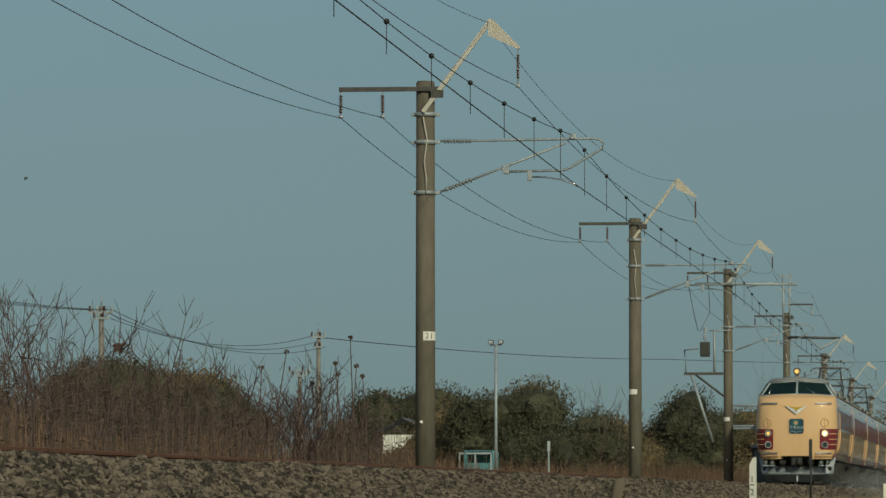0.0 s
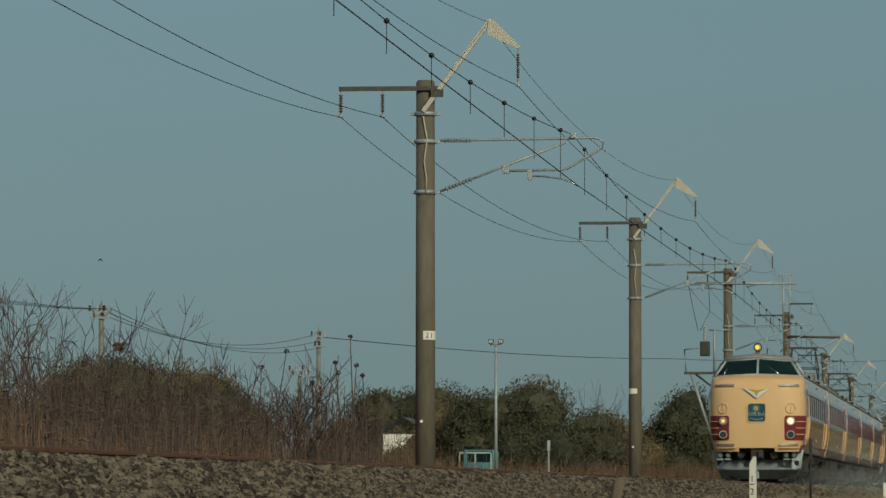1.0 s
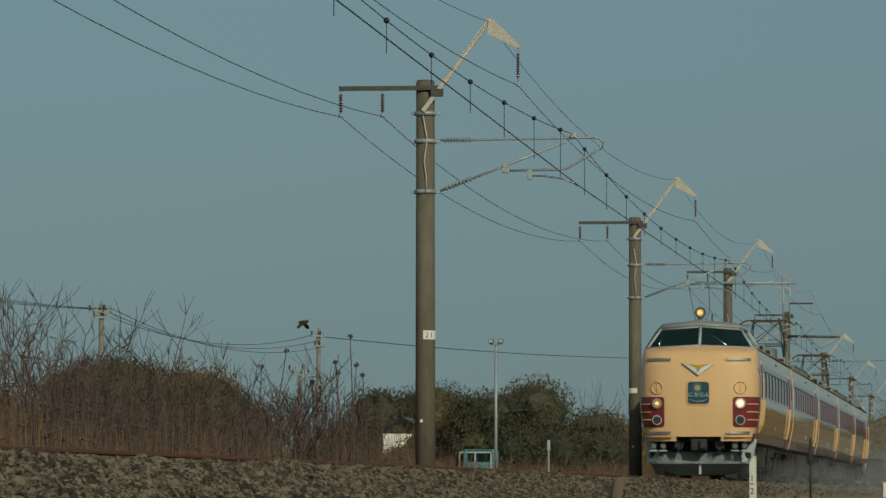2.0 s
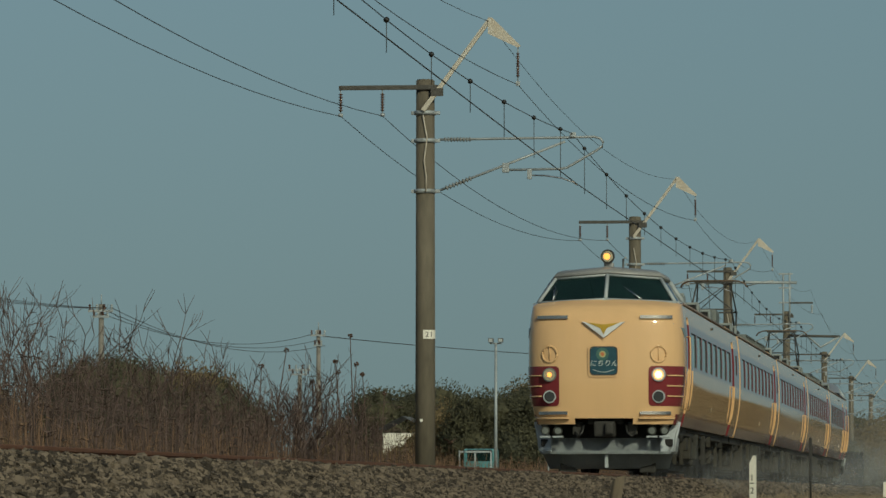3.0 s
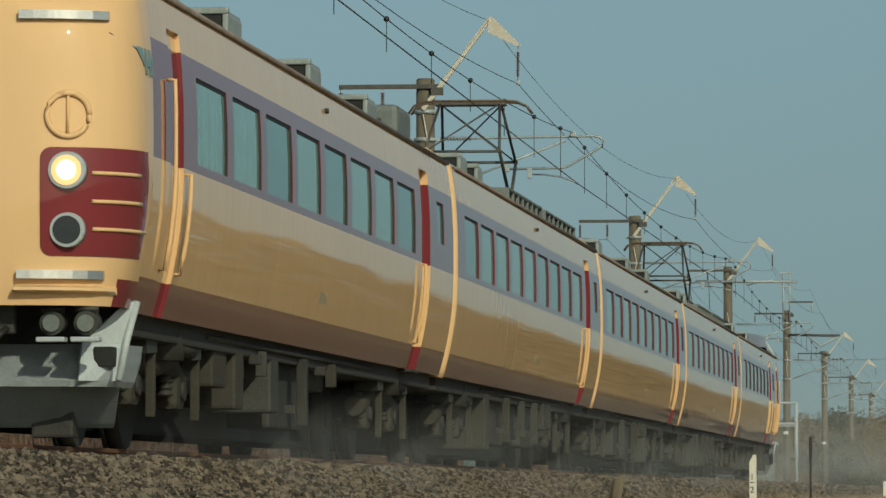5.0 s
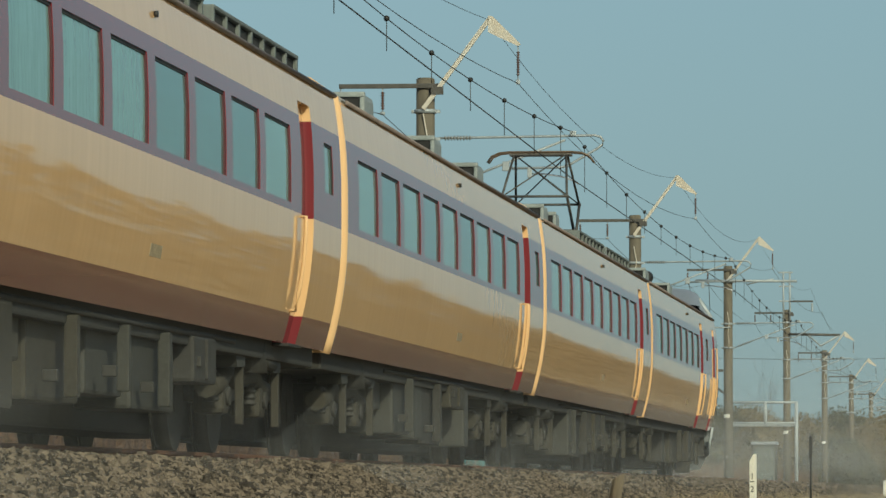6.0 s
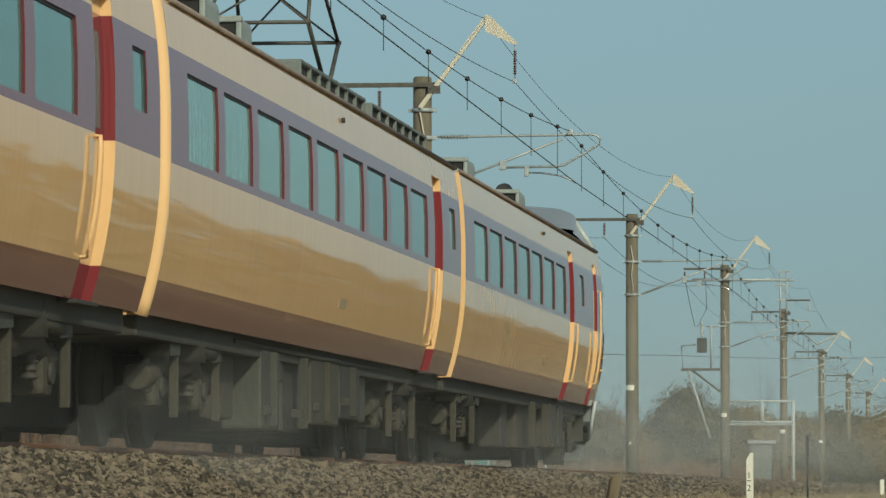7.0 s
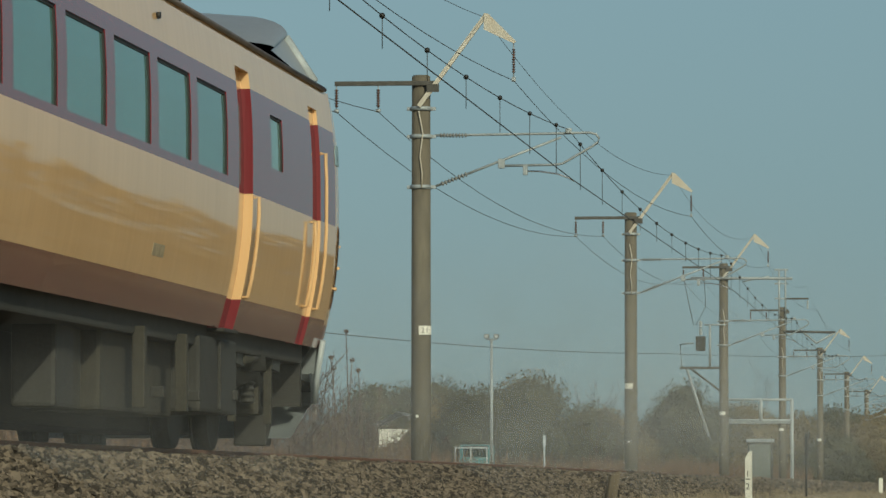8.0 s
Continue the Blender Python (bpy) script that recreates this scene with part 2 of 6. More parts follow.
def build_bed():
    us = [-2.3, -1.9, -1.6, -1.45, -1.3, -1.15, -0.95, -0.75, -0.4, 0, 0.4, 0.75, 0.95, 1.15, 1.3, 1.45, 1.55, 1.7, 1.85, 2.0, 2.15, 2.3]
    ys = list(np.arange(-60, 20, 4.0)) + list(np.arange(20, 110, 0.3)) + list(np.arange(110, 460, 3.0)) + list(np.arange(460, 1500, 40.0))
    vs = [(TRACK + u, y, bed_z(u) - 0.03 + (0.02 * noise.noise(Vector((u * 5, y * 2.5, 1.0))) + 0.03 * noise.noise(Vector((u * 1.2, y * 0.5, 7.0))) if abs(u) > 1 else 0)) for y in ys for u in us]
    n = len(us)
    fs = [(j * n + i, j * n + i + 1, (j + 1) * n + i + 1, (j + 1) * n + i) for j in range(len(ys) - 1) for i in range(n - 1)]
    bed = mesh_from("ballast_bed", vs, fs, BED)
    tagged(bed, "brown crushed stone track bed heaped over the sleeper ends", "track bed", kind="structure")
    return bed


RAIL_PROFILE = [(-0.063, -0.153), (0.063, -0.153), (0.063, -0.142), (0.008, -0.125), (0.008, -0.04), (0.032, -0.03), (0.032, -0.006), (0.026, 0.0), (-0.026, 0.0), (-0.032, -0.006), (-0.032, -0.03), (-0.008, -0.04), (-0.008, -0.125), (-0.063, -0.142)]


def build_rails():
    for u in (-0.5655, 0.5655):
        bm = bmesh.new()
        rings = [[bm.verts.new((TRACK + u + a, y, b)) for a, b in RAIL_PROFILE] for y in (-60, 30, 60, 120, 400, 1500)]
        for p, q in zip(rings, rings[1:]):
            for k in range(len(p)):
                f = bm.faces.new((p[k], q[k], q[(k + 1) % len(p)], p[(k + 1) % len(p)]))
                f.material_index = 1 if k == 7 else 0
        bmesh.ops.recalc_face_normals(bm, faces=bm.faces)
        tagged(part("rail", bm, [RUST, RAILTOP]), "rusty brown steel rail with a worn bright head", "rail", "rails of the track", "structure")


build_ground()
BALLAST = build_bed()
build_rails()


# ---- overhead line ----
MASTS = [(90.0, -10.08, 6.94), (139.5, -9.90, 7.16), (190.5, -10.08, 8.0), (242.5, -10.08, 8.2), (294.0, -10.08, 7.7), (346.0, -10.08, 7.5), (398.0, -10.08, 7.3)]


def curved_plate(a0, a1, z0, z1, r):
    """A thin plate bent round a pole, between two angles from the side that faces -y."""
    bm = bmesh.new()
    n = 10
    for k in range(n):
        a, b = (radians(a0 + (a1 - a0) * q / n) for q in (k, k + 1))
        quad(bm, [(r * math.sin(a), -r * math.cos(a), z0), (r * math.sin(b), -r * math.cos(b), z0), (r * math.sin(b), -r * math.cos(b), z1), (r * math.sin(a), -r * math.cos(a), z1)], 0)
    bmesh.ops.remove_doubles(bm, verts=bm.verts, dist=0.0005)
    bmesh.ops.solidify(bm, geom=list(bm.faces), thickness=0.006)
    return bm


def build_mast(y, x, top, number=False, horned=True):
    m = thing("catenary_mast", pose(x, y, 0), "grey-brown concrete mast with steel brackets beside the track", "utility pole", "overhead line masts")
    bm = rod((0, 0, -1.6), (0, 0, top), 0.182, 0.163, 28)
    bmesh.ops.bevel(bm, geom=[e for e in bm.edges if all(v.co.z > top - 0.01 for v in e.verts)], offset=0.02, segments=2, affect="EDGES")
    part("pole", bm, CONCRETE, m)
    # feeder arm away from the track
    arm_z = top - 0.15
    arm = part("feeder_arm", box(-1.51, 0.3, -0.21, -0.15, arm_z - 0.04, arm_z + 0.04, 0.006), DARKSTEEL, m)
    part("stay_plate", box(0.12, 0.34, -0.24, -0.2, arm_z - 0.16, arm_z - 0.02, 0.004), DARKSTEEL, arm)
    for ax in (-1.48, -0.74):
        part("insulator", ribbed((ax, -0.18, arm_z - 0.1), (ax, -0.18, arm_z - 0.42), 0.018, 0.042, 7), PORCELAIN, m)
        part("wire_clamp", rod((ax - 0.04, -0.18, arm_z - 0.48), (ax + 0.04, -0.18, arm_z - 0.48), 0.03, bm=rod((ax, -0.18, arm_z - 0.02), (ax, -0.18, arm_z - 0.5), 0.011)), GALV, m)
    # bent horn over the track
    hz = top - 6.94
    if horned:
        bm = bmesh.new()
        a, b = Vector((-0.02, -0.2, 6.38 + hz)), Vector((1.16, -0.2, 7.97 + hz))
        d = (b - a).normalized()
        s = Vector((d.z, 0, -d.x)) * 0.038
        for off in (-0.03, 0.03):
            bm.faces.new([bm.verts.new(v + Vector((0, off, 0))) for v in (a - s, a + s, b + s, b - s)])
        bmesh.ops.bridge_loops(bm, edges=list(bm.edges))
        part("horn", bm, HORN, m, "cream painted steel horn with rust streaks")
        bm = bmesh.new()
        tri = [(1.13, 8.01), (1.21, 8.0), (1.71, 7.50), (1.66, 7.47), (1.13, 7.72)]
        fr = [bm.verts.new((u, -0.245, w + hz)) for u, w in tri]
        bk = [bm.verts.new((u, -0.232, w + hz)) for u, w in tri]
        bm.faces.new(fr)
        bm.faces.new(bk[::-1])
        for k in range(5):
            bm.faces.new((fr[k], bk[k], bk[(k + 1) % 5], fr[(k + 1) % 5]))
        bmesh.ops.recalc_face_normals(bm, faces=bm.faces)
        part("horn_plate", bm, HORN, m, "rusty triangular steel plate")
        part("insulator", ribbed((1.655, -0.2, 7.38 + hz), (1.655, -0.2, 6.95 + hz), 0.016, 0.036, 10), PORCELAIN, m)
        part("wire_clamp", box(1.62, 1.69, -0.24, -0.16, 6.80 + hz, 6.88 + hz, 0.01, rod((1.655, -0.2, 6.8 + hz), (1.655, -0.2, 7.5 + hz), 0.012)), GALV, m)
    # clamp bands
    for bz in (6.35 + hz, 5.86, 4.97):
        bm = rod((0, 0, bz - 0.035), (0, 0, bz + 0.035), 0.192, seg=28)
        box(-0.25, -0.17, -0.03, 0.03, bz - 0.03, bz + 0.03, 0.008, bm)
        box(0.17, 0.26, -0.03, 0.03, bz - 0.03, bz + 0.03, 0.008, bm)
        part("clamp_band", bm, GALV, m)
    # earth cable down the face of the pole
    cable = [(-0.02, -0.2, 6.3), (0.05, -0.195, 5.9), (0.0, -0.2, 5.5), (0.04, -0.2, 5.2), (0.03, -0.2, 4.95)]
    part("earth_cable", pipe(cable, 0.013), HORN, m)
    # hinged cantilever
    part("insulator", ribbed((0.33, 0, 5.88), (0.82, 0, 5.88), 0.022, 0.05, 9), INSUL, m)
    part("top_tube", pipe([(0.24, 0, 5.88), (0.9, 0, 5.885), (2.5, 0, 5.90), (2.98, 0, 5.91), (3.09, 0, 5.88), (3.14, 0, 5.81), (3.12, 0, 5.74), (3.02, 0, 5.67), (2.5, 0, 5.37), (2.38, 0, 5.35), (1.38, 0, 5.335)], 0.022), GALV, m)
    low = [Vector((0.22, 0, 4.97)), Vector((2.47, 0, 5.83))]
    part("lower_strut", rod(low[0], low[1], 0.022), GALV, m)
    part("insulator", ribbed(low[0].lerp(low[1], 0.06), low[0].lerp(low[1], 0.27), 0.022, 0.05, 8), INSUL, m)
    part("pipe_clamp", box(1.36, 1.48, -0.05, 0.05, 5.29, 5.46, 0.015), GALV, m)
    part("bracket", box(1.80, 1.88, -0.04, 0.04, 5.17, 5.35, 0.012), GALV, m)
    part("steady_arm", pipe([(1.84, 0, 5.24), (2.1, 0, 5.235), (2.4, 0, 5.19), (2.6, 0, 5.12), (2.70, 0, 5.06)], 0.014), STEEL, m)
    part("messenger_clamp", box(2.55, 2.66, -0.05, 0.05, 5.9, 5.99, 0.015), GALV, m)
    if number:
        plate = part("number_plate", curved_plate(-6, 78, 2.37, 2.525, 0.186), WHITE, m, "white plate with black numbers")
        for k, ch in enumerate("21"):
            fc = bpy.data.curves.new("digit", "FONT")
            fc.body, fc.size, fc.extrude, fc.align_x = ch, 0.135, 0.002, "CENTER"
            tx = new("digit", fc)
            a = radians(16 + 24 * k)
            tx.matrix_basis = pose(0.1885 * math.sin(a), -0.1885 * math.cos(a), 2.402, 90, 0, math.degrees(a))
            tx.data.materials.append(BLACK)
            tx.parent = plate
    else:
        part("number_plate", curved_plate(-60, 20, 2.38, 2.52, 0.186), WHITE, m, "small white plate")
    part("reflector_stud", rod((-0.05, -0.17, 0.94), (-0.05, -0.195, 0.94), 0.028, seg=12), WHITE, m)
    return m


def hang(points, sag, n=14):
    out = []
    for a, b in zip(points, points[1:]):
        for i in range(n):
            t = i / n
            p = Vector(a).lerp(Vector(b), t)
            p.z -= 4 * sag * t * (1 - t)
            out.append(p)
    return out + [Vector(points[-1])]


def wire(name, pts, r, label, seg=6):
    return tagged(part(name, pipe(pts, r, seg), WIRE), label, "wire", "overhead wires")


def build_wires():
    ends = [(40.0, -10.08, 6.94), (-10.0, -10.08, 6.94)]
    spans = [(y, x, t) for y, x, t in reversed(MASTS)] + ends
    for ax, nm in ((-1.48, "outer"), (-0.74, "inner")):
        wire("feeder_wire", hang([(x + ax, y - 0.18, t - 0.65) for y, x, t in spans], 0.58), 0.0065, "thin dark feeder wire sagging between masts")
    wire("feeder_wire", hang([(x + 1.655, y - 0.2, t - 0.12) for y, x, t in spans], 0.5), 0.0065, "thin dark feeder wire hung from the mast horns")
    wire("earth_wire", hang([(x + 1.14, y - 0.2, t + 1.0) for y, x, t in spans], 0.7), 0.005, "thin dark earth wire over the mast horns")
    wire("contact_wire", [(TRACK + (0.0 if i % 2 == 0 else 0.22), y, 5.08) for i, (y, x, t) in enumerate(spans)], 0.009, "dark copper contact wire over the track", 8)
    mess = hang([(x + 2.6, y, 5.97) for y, x, t in spans], 0.52, 20)
    wire("messenger_wire", mess, 0.007, "dark carrier wire above the contact wire")
    for (y0, x0, t0), (y1, x1, t1) in zip(spans, spans[1:]):
        for i in range(10):
            t = (i + 0.5) / 10
            y = y0 + (y1 - y0) * t
            if y < 55:
                continue
            z = 5.97 - 4 * 0.52 * t * (1 - t)
            x = x0 + (x1 - x0) * t + 2.6
            d = thing("dropper", pose(x, y, 5.05), "thin dropper rod with a round black clamp on the carrier wire", "wire hanger", "droppers")
            part("rod", pipe([(0, 0, 0), (0, 0, z - 5.05)], 0.006, 5), WIRE, d)
            bm = bmesh.new()
            bmesh.ops.create_icosphere(bm, subdivisions=2, radius=0.038, matrix=pose(0, 0, z - 5.05) @ Matrix.Diagonal((1, 1.3, 1, 1)))
            part("clamp", bm, BLACK, d, smooth=True)


for i, (my, mx, mtop) in enumerate(MASTS):
    build_mast(my, mx, mtop, i == 0, i != 3)
build_wires()


# ---- train ----
Z_ROWS = [0.93, 1.05, 1.18, 1.28, 1.39, 1.52, 1.66, 1.8, 1.93, 2.025, 2.09, 2.3, 2.5, 2.74, 2.87, 3.0, 3.12, 3.22]


def half_width(z):
    if z < 2.0:
        return 1.4745 - 0.165 * ((2.0 - z) / 1.07) ** 2
    return 1.4745 - 0.075 * max(0.0, (z - 2.3) / 0.92) ** 2.2


def band(z):
    """Paint by height: 0 cream, 1 maroon."""
    return 1 if z < 1.18 or 2.025 < z < 2.87 else 0


def side_shell(bm, side, y0, y1, holes):
    """One side of a coach from y0 to y1. holes: (ya, yb, za, zb, depth), cut with their jambs."""
    ys = sorted({y0, y1, *[h[0] for h in holes], *[h[1] for h in holes]})
    grid = {}
    def at(i, j):
        if (i, j) not in grid:
            grid[i, j] = bm.verts.new((side * half_width(Z_ROWS[j]), ys[i], Z_ROWS[j]))
        return grid[i, j]
    for i in range(len(ys) - 1):
        ym = (ys[i] + ys[i + 1]) / 2
        for j in range(len(Z_ROWS) - 1):
            zm = (Z_ROWS[j] + Z_ROWS[j + 1]) / 2
            if any(h[0] < ym < h[1] and h[2] < zm < h[3] for h in holes):
                continue
            vs = [at(i, j), at(i + 1, j), at(i + 1, j + 1), at(i, j + 1)]
            f = bm.faces.new(vs if side > 0 else vs[::-1])
            f.material_index, f.smooth = 2 if zm < 1.18 else band(zm), True
    for ya, yb, za, zb, depth in holes:
        zs = [z for z in Z_ROWS if za - 1e-6 <= z <= zb + 1e-6]
        for lo, hi in zip(zs, zs[1:]):
            for y in (ya, yb):
                quad(bm, [(side * half_width(lo), y, lo), (side * half_width(hi), y, hi), (side * (half_width(hi) - depth), y, hi), (side * (half_width(lo) - depth), y, lo)], band((lo + hi) / 2))
        for z in (za, zb):
            w = half_width(z)
            quad(bm, [(side * w, ya, z), (side * w, yb, z), (side * (w - depth), yb, z), (side * (w - depth), ya, z)], band((za + zb) / 2))


def sheet(side, ya, yb, za, zb, depth, thick=0.02):
    """A panel that follows the body side, set in by depth."""
    bm = bmesh.new()
    zs = [z for z in Z_ROWS if za + 1e-6 < z < zb - 1e-6]
    zs = [za, *zs, zb]
    out = [[bm.verts.new((side * (half_width(z) - depth), y, z)) for y in (ya, yb)] for z in zs]
    inn = [[bm.verts.new((side * (half_width(z) - depth - thick), y, z)) for y in (ya, yb)] for z in zs]
    for a, b, c, d, lo, hi in zip(out, out[1:], inn, inn[1:], zs, zs[1:]):
        for q in ((a[0], a[1], b[1], b[0]), (c[0], d[0], d[1], c[1]), (a[0], b[0], d[0], c[0]), (a[1], c[1], d[1], b[1])):
            bm.faces.new(q).material_index = band((lo + hi) / 2)
    bm.faces.new((out[0][0], inn[0][0], inn[0][1], out[0][1]))
    bm.faces.new((out[-1][0], out[-1][1], inn[-1][1], inn[-1][0])).material_index = band(zb - 0.01)
    bmesh.ops.recalc_face_normals(bm, faces=bm.faces)
    return bm


def roof_shell(y0, y1):
    bm = bmesh.new()
    prof = [(1.40, 3.22), (1.415, 3.235), (1.40, 3.26), (1.30, 3.32), (1.1, 3.395), (0.8, 3.455), (0.4, 3.49), (0, 3.50)]
    prof = prof + [(-x, z) for x, z in prof[-2::-1]]
    rings = [[bm.verts.new((x, y, z)) for x, z in prof] for y in (y0, (y0 + y1) / 2, y1)]
    for a, b in zip(rings, rings[1:]):
        for k in range(len(prof) - 1):
            f = bm.faces.new((a[k], a[k + 1], b[k + 1], b[k]))
            f.smooth = 2 < k < len(prof) - 4
    for ring in (rings[0], rings[-1]):
        bm.faces.new(ring)
    bmesh.ops.recalc_face_normals(bm, faces=bm.faces)
    return bm


def end_wall(bm, y, mi_dark):
    """A flat coach end with a dark gangway."""
    for z0, z1 in zip(Z_ROWS, Z_ROWS[1:]):
        w0, w1 = half_width(z0), half_width(z1)
        quad(bm, [(-w0, y, z0), (w0, y, z0), (w1, y, z1), (-w1, y, z1)], 0)


def ac_unit(car, y, length=0.85, big=False, flip=False):
    """A pair of ventilation cowls, one at each edge of the roof: a pale rounded hood with a dark mesh at one end."""
    top = 3.78 if big else 3.67
    mouth = y + length if flip else y
    out = 1 if flip else -1
    for s in (-1, 1):
        u = part("roof_vent", box(s * 0.52, s * 1.04, y, y + length, 3.30, top, 0.07), ACGREY if big else COWL, car, "grey roof ventilation cowl")
        if big:
            part("latch", box(s * 0.7, s * 0.86, mouth - 0.02, mouth + 0.02, 3.60, 3.63), EQUIP, u)
            part("skirt", box(s * 0.50, s * 1.08, y - 0.04, y + length, 3.30, 3.40, 0.02), EQUIP, u)
        else:
            for xa, xb, za, zb in ((0.52, 1.05, top - 0.05, top + 0.004), (1.0, 1.05, 3.36, top - 0.05), (0.52, 0.57, 3.36, top - 0.05)):
                part("rim", box(s * xa, s * xb, mouth - 0.04, mouth + 0.05, za, zb, 0.015), COWL, u)
            part("grille", box(s * 0.57, s * 1.0, mouth + 0.012 * out, mouth - 0.03 * out, 3.36, top - 0.05), DARKGAP, u)
            part("foot", box(s * 0.54, s * 1.10, y + 0.1, y + length + 0.12, 3.30, 3.40, 0.02), EQUIP, u)


def louvre_box(car, y0, y1):
    b = part("resistor_box", box(0.72, 1.10, y0, y1, 3.34, 3.53, 0.02), UNDER, car, "dark louvred roof box")
    n = int((y1 - y0) / 0.62)
    for k in range(n + 1):
        yy = y0 + k * (y1 - y0) / n
        part("rib", box(0.70, 1.135, yy - 0.035, yy + 0.035, 3.33, 3.56, 0.008), ACGREY, b)
    part("cover", box(0.70, 1.14, y0 - 0.03, y1 + 0.03, 3.53, 3.565, 0.01), ACGREY, b)


def bogie(car, y):
    b = part("bogie", box(-0.95, 0.95, y - 0.3, y + 0.3, 0.42, 0.72, 0.06), UNDER, car, "dusty dark bogie")
    for s in (-1, 1):
        bm = pipe([(s * 0.98, y - 1.65, 0.52), (s * 0.98, y - 1.1, 0.56), (s * 0.98, y - 0.7, 0.68), (s * 0.98, y, 0.62), (s * 0.98, y + 0.7, 0.68), (s * 0.98, y + 1.1, 0.56), (s * 0.98, y + 1.65, 0.52)], 0.10, 8)
        part("side_frame", bm, DUSTY, b)
        part("air_spring", rod((s * 0.98, y, 0.66), (s * 0.98, y, 0.95), 0.27, 0.24, 16), UNDER, b)
        part("bolster_anchor", pipe([(s * 1.16, y - 0.1, 0.78), (s * 1.16, y + 0.9, 0.74)], 0.05), DUSTY, b)
        for yy in (y - 1.05, y + 1.05):
            w = rod((s * 0.50, yy, 0.43), (s * 0.63, yy, 0.43), 0.43, seg=28)
            rod((s * 0.48, yy, 0.43), (s * 0.505, yy, 0.43), 0.46, seg=28, bm=w)
            rod((s * 0.6, yy, 0.43), (s * 0.64, yy, 0.43), 0.12, seg=14, bm=w)
            part("wheel", w, UNDER, b)
            part("axle_box", box(s * 0.80, s * 1.06, yy - 0.17, yy + 0.17, 0.30, 0.62, 0.05), DUSTY, b)
            part("axle_cap", rod((s * 1.05, yy, 0.45), (s * 1.09, yy, 0.45), 0.075, seg=14), UNDER, b)
            # sloping cover plate and hanger above the axle box
            bm = bmesh.new()
            for x in (0.94, 1.18):
                quad(bm, [(s * x, yy - 0.30, 0.80), (s * x, yy + 0.22, 0.93), (s * x, yy + 0.22, 0.70), (s * x, yy - 0.22, 0.68)], 0)
            bmesh.ops.bridge_loops(bm, edges=list(bm.edges))
            bmesh.ops.recalc_face_normals(bm, faces=bm.faces)
            part("cover_plate", bm, EQUIP, b)
            part("hanger", box(s * 1.10, s * 1.17, yy + 0.16, yy + 0.22, 0.22, 0.72, 0.01), DUSTY, b)
            for q in (-0.3, 0.3):
                part("coil_spring", ribbed((s * 0.98, yy + q, 0.40), (s * 0.98, yy + q, 0.66), 0.05, 0.075, 5), UNDER, b)
    # dark block added to close the see-through between the wheels, as shade would
    part("bogie_shade_filler", box(-0.44, 0.44, y - 0.8, y + 0.8, 0.22, 0.6, 0.08), UNDER, b)
    for yy in (y - 1.05, y + 1.05):
        part("axle", rod((-0.55, yy, 0.43), (0.55, yy, 0.43), 0.08), UNDER, b)
    return b


def underfloor(car, y0, y1, seed):
    rnd = random.Random(seed)
    part("underframe", box(-1.22, 1.22, y0, y1, 0.78, 1.0, 0.02), UNDER, car)
    # added dark block: closes the view under the floor and stands in for shade
    part("underfloor_shade_filler", box(-0.42, 0.42, y0 + 1.2, y1 - 1.0, 0.13, 0.8, 0.03), UNDER, car)
    y = 5.6
    while y < 14.9:
        ln = rnd.choice((0.45, 0.7, 1.1, 1.5, 1.9, 2.3))
        if y + ln > 15.0:
            break
        h = rnd.choice((0.18, 0.22, 0.26, 0.34, 0.5, 0.6))
        mt = rnd.choice((DUSTY, EQUIP, UNDER, DUSTY))
        for s in (-1, 1):
            d = rnd.uniform(0.4, 0.75)
            bx = part("equipment_box", box(s * (1.27 - d), s * rnd.uniform(1.02, 1.28), y, y + ln, h, 0.86, 0.03), mt, car, "dusty underfloor equipment case")
            if ln > 0.7:
                part("case_rib", box(s * 1.2, s * 1.292, y + ln * 0.47, y + ln * 0.53, h + 0.03, 0.84, 0.01), mt, bx)
                part("latch", box(s * 1.2, s * 1.30, y + 0.12, y + 0.2, h + 0.12, h + 0.2, 0.01), UNDER, bx)
        y += ln + rnd.uniform(0.05, 0.35)
    tank_y = rnd.uniform(8, 12)
    part("air_tank", pipe([(0.55, tank_y - 0.8, 0.6), (0.55, tank_y - 0.72, 0.6), (0.55, tank_y + 0.72, 0.6), (0.55, tank_y + 0.8, 0.6)], 0.2, 16, radii=[0.1, 0.22, 0.22, 0.1]), EQUIP, car)
    part("brake_pipe", pipe([(1.22, 5.0, 0.88), (1.24, 10.0, 0.87), (1.22, 15.5, 0.88)], 0.025), UNDER, car)


